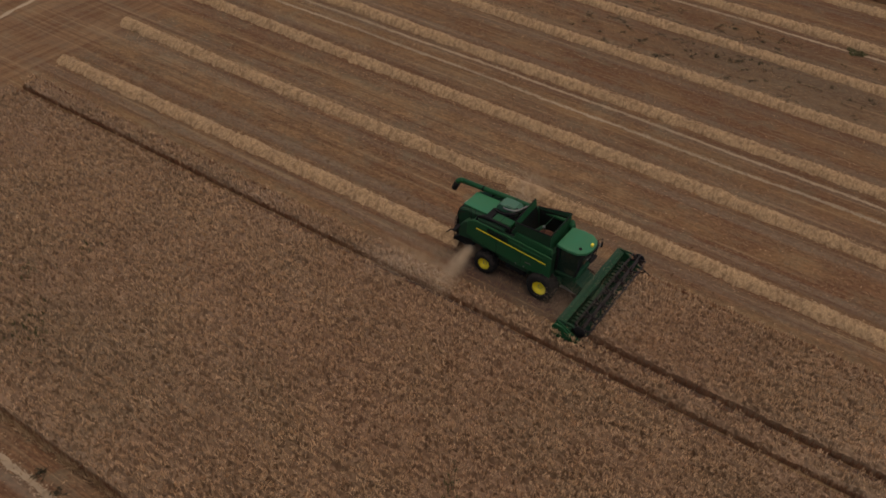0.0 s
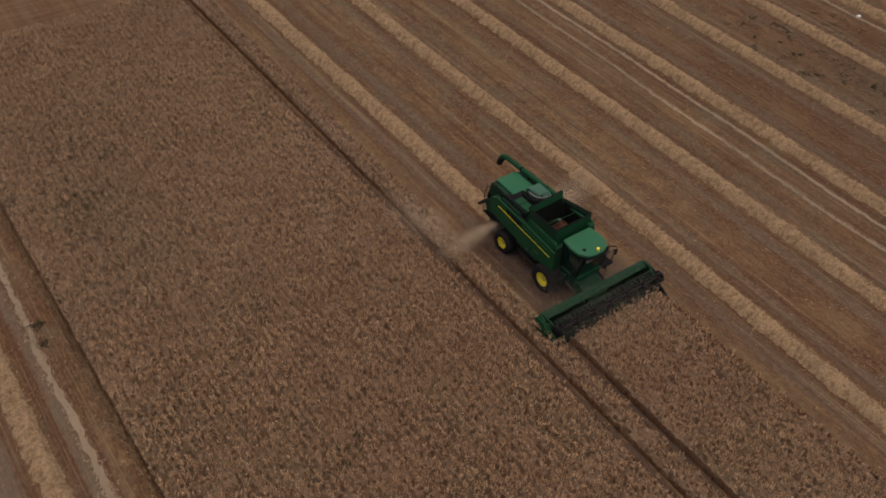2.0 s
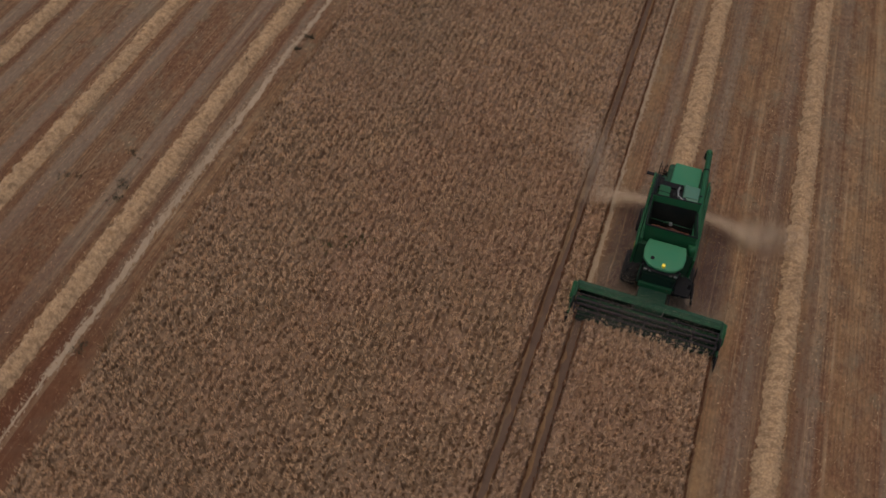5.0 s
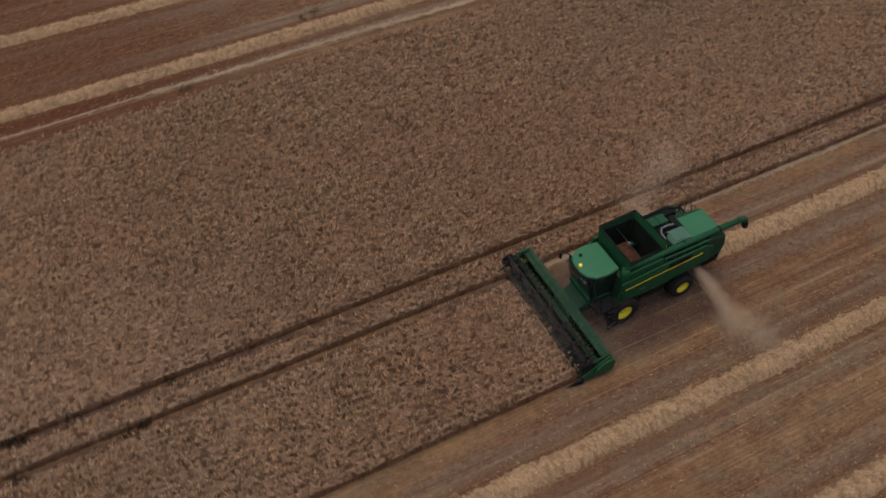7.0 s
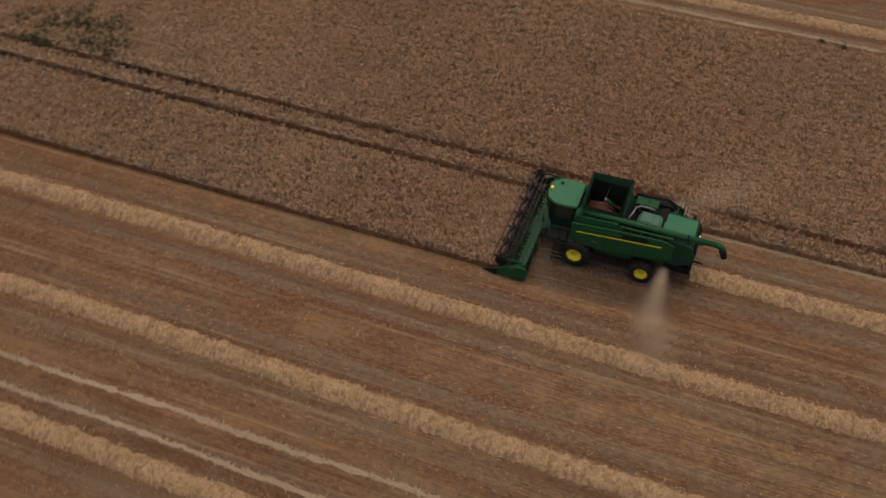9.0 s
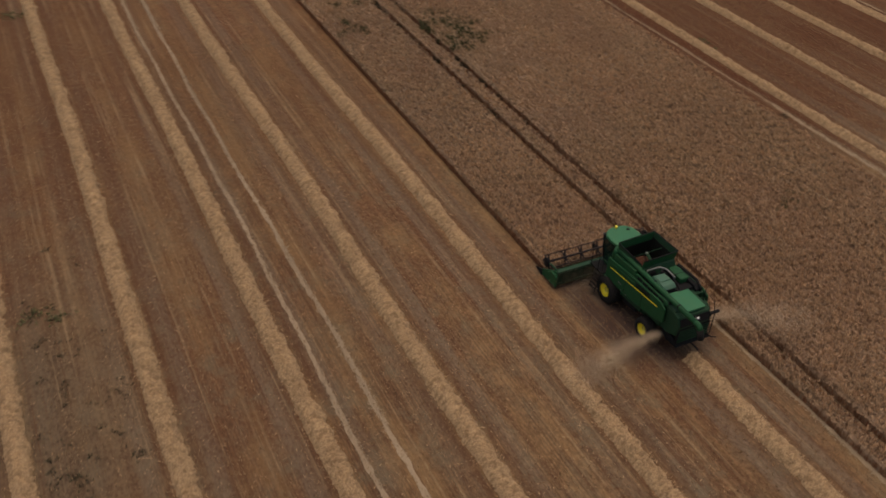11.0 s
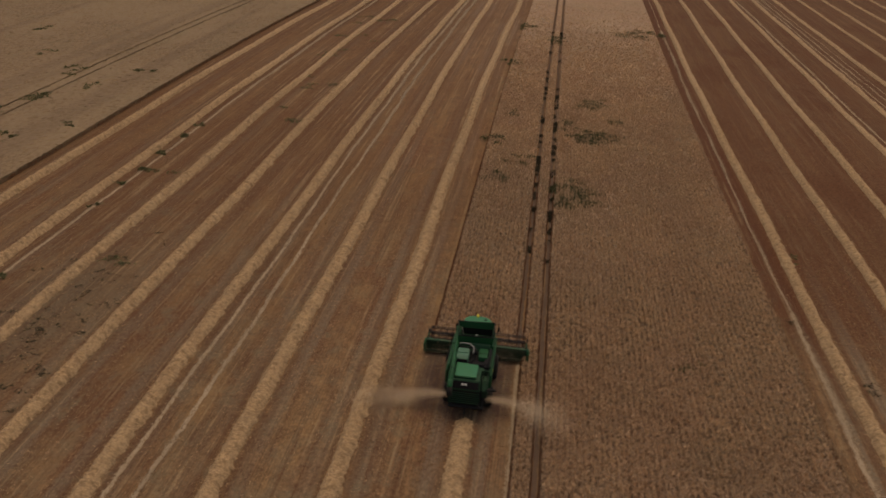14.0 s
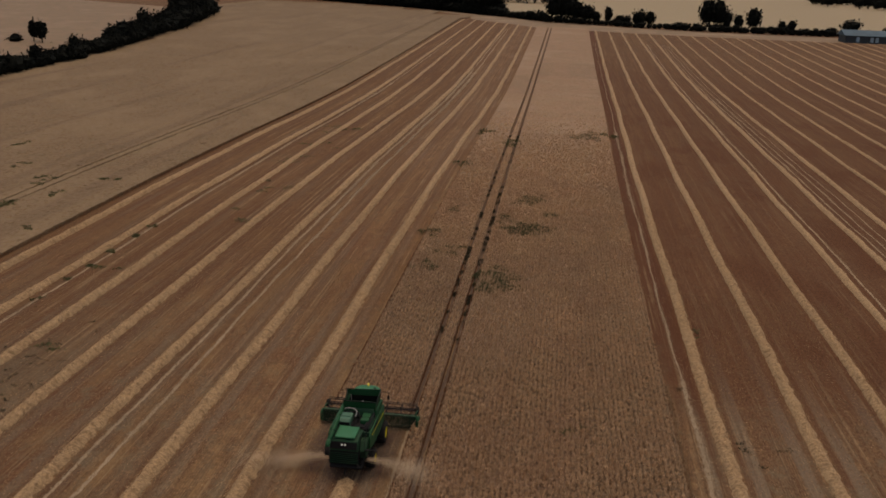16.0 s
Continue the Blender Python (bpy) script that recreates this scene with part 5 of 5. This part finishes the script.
bmesh.ops.create_icosphere(scrap, subdivisions=2, radius=0.16)
for v in scrap.verts:
    v.co = Vector((v.co.x * 1.3, v.co.y, max(0.0, v.co.z * 0.7 + 0.06) + 0.03 * noise.noise(v.co * 9)))
scrap_thing = thing("white_scrap", "small crumpled white scrap on a pale wheel track", "scrap", at=pose(-40.2, -9.8, 0))
part("crumpled_sheet", scrap, LENS, scrap_thing)

# headland track across the row ends
y = np.linspace(-40, 16, 90)
edge = 0.22 * (1 + 0.3 * rng.normal(size=(2, 90)))
mid = -51.4 + 0.23 * y + 0.08 * np.sin(y)
v = np.concatenate([np.stack([y, mid - edge[0], np.full(90, 0.006)], 1), np.stack([y, mid + edge[1], np.full(90, 0.006)], 1)])
k = np.arange(89)
tagged(raw("wheel_track_3", v, np.stack([k, k + 1, k + 91, k + 90], 1), TRACK), "pale trodden wheel track across the headland", "track", kind="structure")


# ---- far hedges and trees ----
def crown_mesh(name, rx, rz, cz, n_clumps, n_leaves, leaf, seed):
    r = np.random.default_rng(seed)
    d = r.normal(size=(n_clumps, 3))
    d /= np.linalg.norm(d, axis=1)[:, None]
    centre = d * np.array([rx, rx, rz]) * r.uniform(0.35, 0.85, (n_clumps, 1)) + np.array([0, 0, cz])
    which = r.integers(0, n_clumps, n_leaves)
    pos = centre[which] + r.normal(size=(n_leaves, 3)) * np.array([rx, rx, rz]) * 0.2
    pos[:, 2] = np.maximum(pos[:, 2], 0.02)
    a = r.normal(size=(n_leaves, 3))
    b = r.normal(size=(n_leaves, 3))
    a /= np.linalg.norm(a, axis=1)[:, None]
    b /= np.linalg.norm(b, axis=1)[:, None]
    s = leaf * r.uniform(0.6, 1.4, (n_leaves, 1))
    v = np.stack([pos - a * s, pos - b * s * 0.6, pos + a * s, pos + b * s * 0.6], 1).reshape(-1, 3)
    v[:, 2] = np.maximum(v[:, 2], 0.0)
    # the shaded inside of the crown
    la, lo = np.meshgrid(np.linspace(-1.5, 1.5, 7), np.linspace(0, 2 * np.pi, 12, endpoint=False), indexing="ij")
    bulge = 0.72 + 0.12 * r.normal(size=la.shape)
    core = np.stack([rx * bulge * np.cos(la) * np.cos(lo), rx * bulge * np.cos(la) * np.sin(lo), rz * bulge * np.sin(la) + cz * 0.96], -1).reshape(-1, 3)
    core[:, 2] = np.maximum(core[:, 2], 0.0)
    i = np.arange(84).reshape(7, 12)
    cf = np.stack([i[:-1], np.roll(i, -1, 1)[:-1], np.roll(i, -1, 1)[1:], i[1:]], -1).reshape(-1, 4)
    return np.concatenate([v, core]), np.concatenate([np.arange(4 * n_leaves).reshape(-1, 4), cf + len(v)])


def tree_kind(name, label, rx, rz, cz, trunk_top, seed, leaves=460):
    """Unit-height plant: trunk with limbs, and a crown of many small leaves."""
    t = thing(name, label, "tree" if name == "tree" else "bush", "far trees and hedges")
    bm = tube([(0, 0, 0), (0.01, 0, trunk_top * 0.5), (0, 0.01, trunk_top)], 0.028, 7, end_radius=0.014)
    r = np.random.default_rng(seed + 50)
    for _ in range(5):
        a = r.uniform(0, 6.28)
        z = trunk_top * r.uniform(0.45, 0.9)
        tube([(0, 0, z), (0.5 * rx * math.cos(a), 0.5 * rx * math.sin(a), z + 0.14)], 0.010, 5, bm, 0.004)
    part("trunk", bm, BARK, t)
    v, f = crown_mesh("crown", rx, rz, cz, 34, leaves, 0.07, seed)
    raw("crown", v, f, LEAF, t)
    return t


ROUND = [tree_kind("tree", "dark green broadleaf tree at the field edge", 0.40, 0.42, 0.56, 0.6, 1), tree_kind("tree", "dark green broadleaf tree at the field edge", 0.48, 0.45, 0.53, 0.5, 2)]
TALL = [tree_kind("tree", "slender dark green tree beside the hedge", 0.22, 0.40, 0.60, 0.7, 3, 400)]
BUSH = [tree_kind("hedge_bush", "dense dark green hedgerow bush", 0.62, 0.46, 0.48, 0.4, 4), tree_kind("hedge_bush", "dense dark green hedgerow bush", 0.75, 0.48, 0.46, 0.3, 5)]
used = set()


def plant(kinds, x, y, h, wide=1.0):
    src = kinds[int(rng.integers(0, len(kinds)))]
    m = Matrix.LocRotScale((float(x), float(y), 0), Euler((0, 0, rng.uniform(0, 6.28))), (h * wide / src.scale[0], h * wide / src.scale[1], h / src.scale[2]))
    if src.name in used:
        copy_thing(src, m)
    else:
        used.add(src.name)
        src.matrix_basis = m


# left hedge, a curve along the standing wheat
line = np.array([(-142.3, 136.5), (-147.1, 186.2), (-148.1, 218.4), (-153.9, 269.1), (-164.6, 325.6), (-180.0, 402.7), (-203.3, 501.1), (-216.8, 536.2), (-257.5, 585.0)], float)
for (xa, ya), (xb, yb) in zip(line, line[1:]):
    d = math.hypot(xb - xa, yb - ya)
    for k in range(int(d / 4.2)):
        t = (k + rng.uniform(0, 0.6)) * 4.2 / d
        grow = 1 + 0.75 * min(1.0, max(0.0, (ya - 230) / 200))
        plant(BUSH, xa + (xb - xa) * t - 0.5 + rng.normal(0, 1.0), ya + (yb - ya) * t, grow * rng.uniform(4.4, 6.8))
        if rng.uniform() < 0.3 and ya > 200:
            plant(ROUND, xa + (xb - xa) * t - 6, ya + (yb - ya) * t + 3, grow * rng.uniform(6.0, 9.0))
plant(TALL, -192, 287, 9.8, 1.0), plant(TALL, -187, 284, 9.6, 1.2)
plant(BUSH, -198, 284, 4.6, 1.0), plant(BUSH, -184, 285, 1.2)

# far hedge behind the row ends
line = np.array([(-252.7, 810.9), (-195.4, 775.7), (-104.0, 705.4), (-35.0, 633.1), (1.9, 580.3), (32.1, 568.6), (66.1, 551.0), (103.0, 542.2), (142.9, 541.3), (178.8, 538.3), (233.3, 541.3)], float)
for (xa, ya), (xb, yb) in zip(line, line[1:]):
    d = math.hypot(xb - xa, yb - ya)
    for k in range(int(d / 3.2)):
        t = (k + rng.uniform(0, 0.7)) * 3.2 / d
        x, y = xa + (xb - xa) * t, ya + (yb - ya) * t + 4
        plant(BUSH, x, y, rng.uniform(3.2, 6.0) if x > -30 else rng.uniform(6, 9))
        if x < -35:
            plant(ROUND, x + rng.normal(0, 3), y + rng.uniform(4, 14), rng.uniform(14, 20))
            plant(BUSH, x + rng.normal(0, 3), y + rng.uniform(4, 14), rng.uniform(8, 12))
for x, y, h, w in ((7.8, 586.2, 17, 1.0), (14.7, 584.2, 18, 1.0), (21.6, 582.3, 13, 1.0), (28.4, 578.4, 11.5, 1.0), (34.3, 578.4, 8, 1.0), (42.1, 576.4, 11, 0.55), (50.0, 572.5, 6.5, 1.2), (53.9, 571.5, 6.5, 1.0), (61.7, 566.7, 10, 0.9), (68.6, 565.7, 9.6, 0.9), (90.2, 558.8, 4.0, 1.8), (102.9, 559.8, 18, 0.75), (109.8, 558.8, 18, 0.7), (115.6, 558.8, 12, 0.5), (122.5, 557.9, 10, 0.7), (131.3, 557.9, 14, 0.8), (149.0, 556.9, 7.4, 0.8), (154.8, 556.9, 8, 0.8), (173.5, 556.9, 3.6, 1.0), (179.3, 556.9, 4.8, 1.3), (190.1, 556.9, 9.4, 1.2), (215.6, 560.8, 6.5, 1.6), (-2.0, 592.1, 6.5, 1.5), (-9.8, 599.9, 6, 1.6)):
    plant(ROUND, x, y, h * 1.18, w * 1.05)
for k in range(70):
    plant(ROUND, rng.uniform(330, 520), rng.uniform(1080, 1300), rng.uniform(14, 20), 1.1)
for k in range(26):
    plant(ROUND, rng.uniform(-60, 20), rng.uniform(900, 960), rng.uniform(12, 18), 1.1)


# fields beyond the hedges
def field(name, outline, z, material, label):
    bm = slab(outline, -0.3, z, 0.0)
    ob = part(name, bm, material)
    return tagged(ob, label, "field", kind="structure")


field("field_far", [(-27.2, 640.9), (11.7, 592.1), (58.3, 580.3), (106.9, 560.8), (204.1, 558.8), (311.0, 644.8), (680.4, 1074.7), (583.2, 2149.4), (-252.7, 2149.4), (-58.3, 879.3)], 0.06, FAR_STRAW, "pale golden stubble field beyond the far hedge")
field("field_left", [(-148.7, 136.8), (-151.6, 185.6), (-158.4, 271.6), (-171.1, 330.2), (-186.6, 406.4), (-210.9, 505.1), (-235.2, 556.9), (-874.8, 879.3), (-1166.4, 293.1), (-583.2, 58.6)], 0.95, FAR_BROWN, "tan stubble field beyond the left hedge")
field("field_headland", [(-108.9, 705.4), (-35.0, 631.1), (1.9, 578.4), (32.1, 566.7), (66.1, 549.1), (103.0, 540.3), (142.9, 539.3), (233.3, 536.4), (233.3, 493.4), (116.6, 495.3), (68.0, 500.2), (29.2, 509.0), (-3.9, 521.7), (-15.6, 541.3), (-35.0, 563.7), (-48.6, 584.2), (-54.4, 625.3), (-87.5, 674.1)], 0.02, FAR_BROWN, "tan grassy headland before the far hedge")

# farm shed
shed = thing("farm_shed", "low blue sheet-steel farm shed beside the hedge", "shed", at=pose(184, 504, 0))
part("wall", box(-13, 18, -7, 7, 0, 4.2, 0.05), SHED_DARK, shed)
roofbm = bmesh.new()
vv = [roofbm.verts.new(p) for p in ((-14, -8, 4.2), (19, -8, 4.2), (19, 0, 7.0), (-14, 0, 7.0), (-14, 8, 4.2), (19, 8, 4.2), (-14, -8, 4.0), (19, -8, 4.0), (19, 8, 4.0), (-14, 8, 4.0))]
for t in ((0, 1, 2, 3), (3, 2, 5, 4), (6, 9, 8, 7), (0, 6, 7, 1), (4, 5, 8, 9), (0, 3, 4, 9, 6), (1, 7, 8, 5, 2)):
    roofbm.faces.new([vv[i] for i in t])
bmesh.ops.recalc_face_normals(roofbm, faces=list(roofbm.faces))
part("roof", roofbm, SHED, shed, "blue ribbed sheet-steel roof")
for x in (-7.0, 0.5, 3.2, 10.0):
    part("wall_panel", box(x, x + 1.7, -7.08, -6.99, 0.8, 3.4, 0.0), SHED_PALE, shed, "pale blue sheet panel")
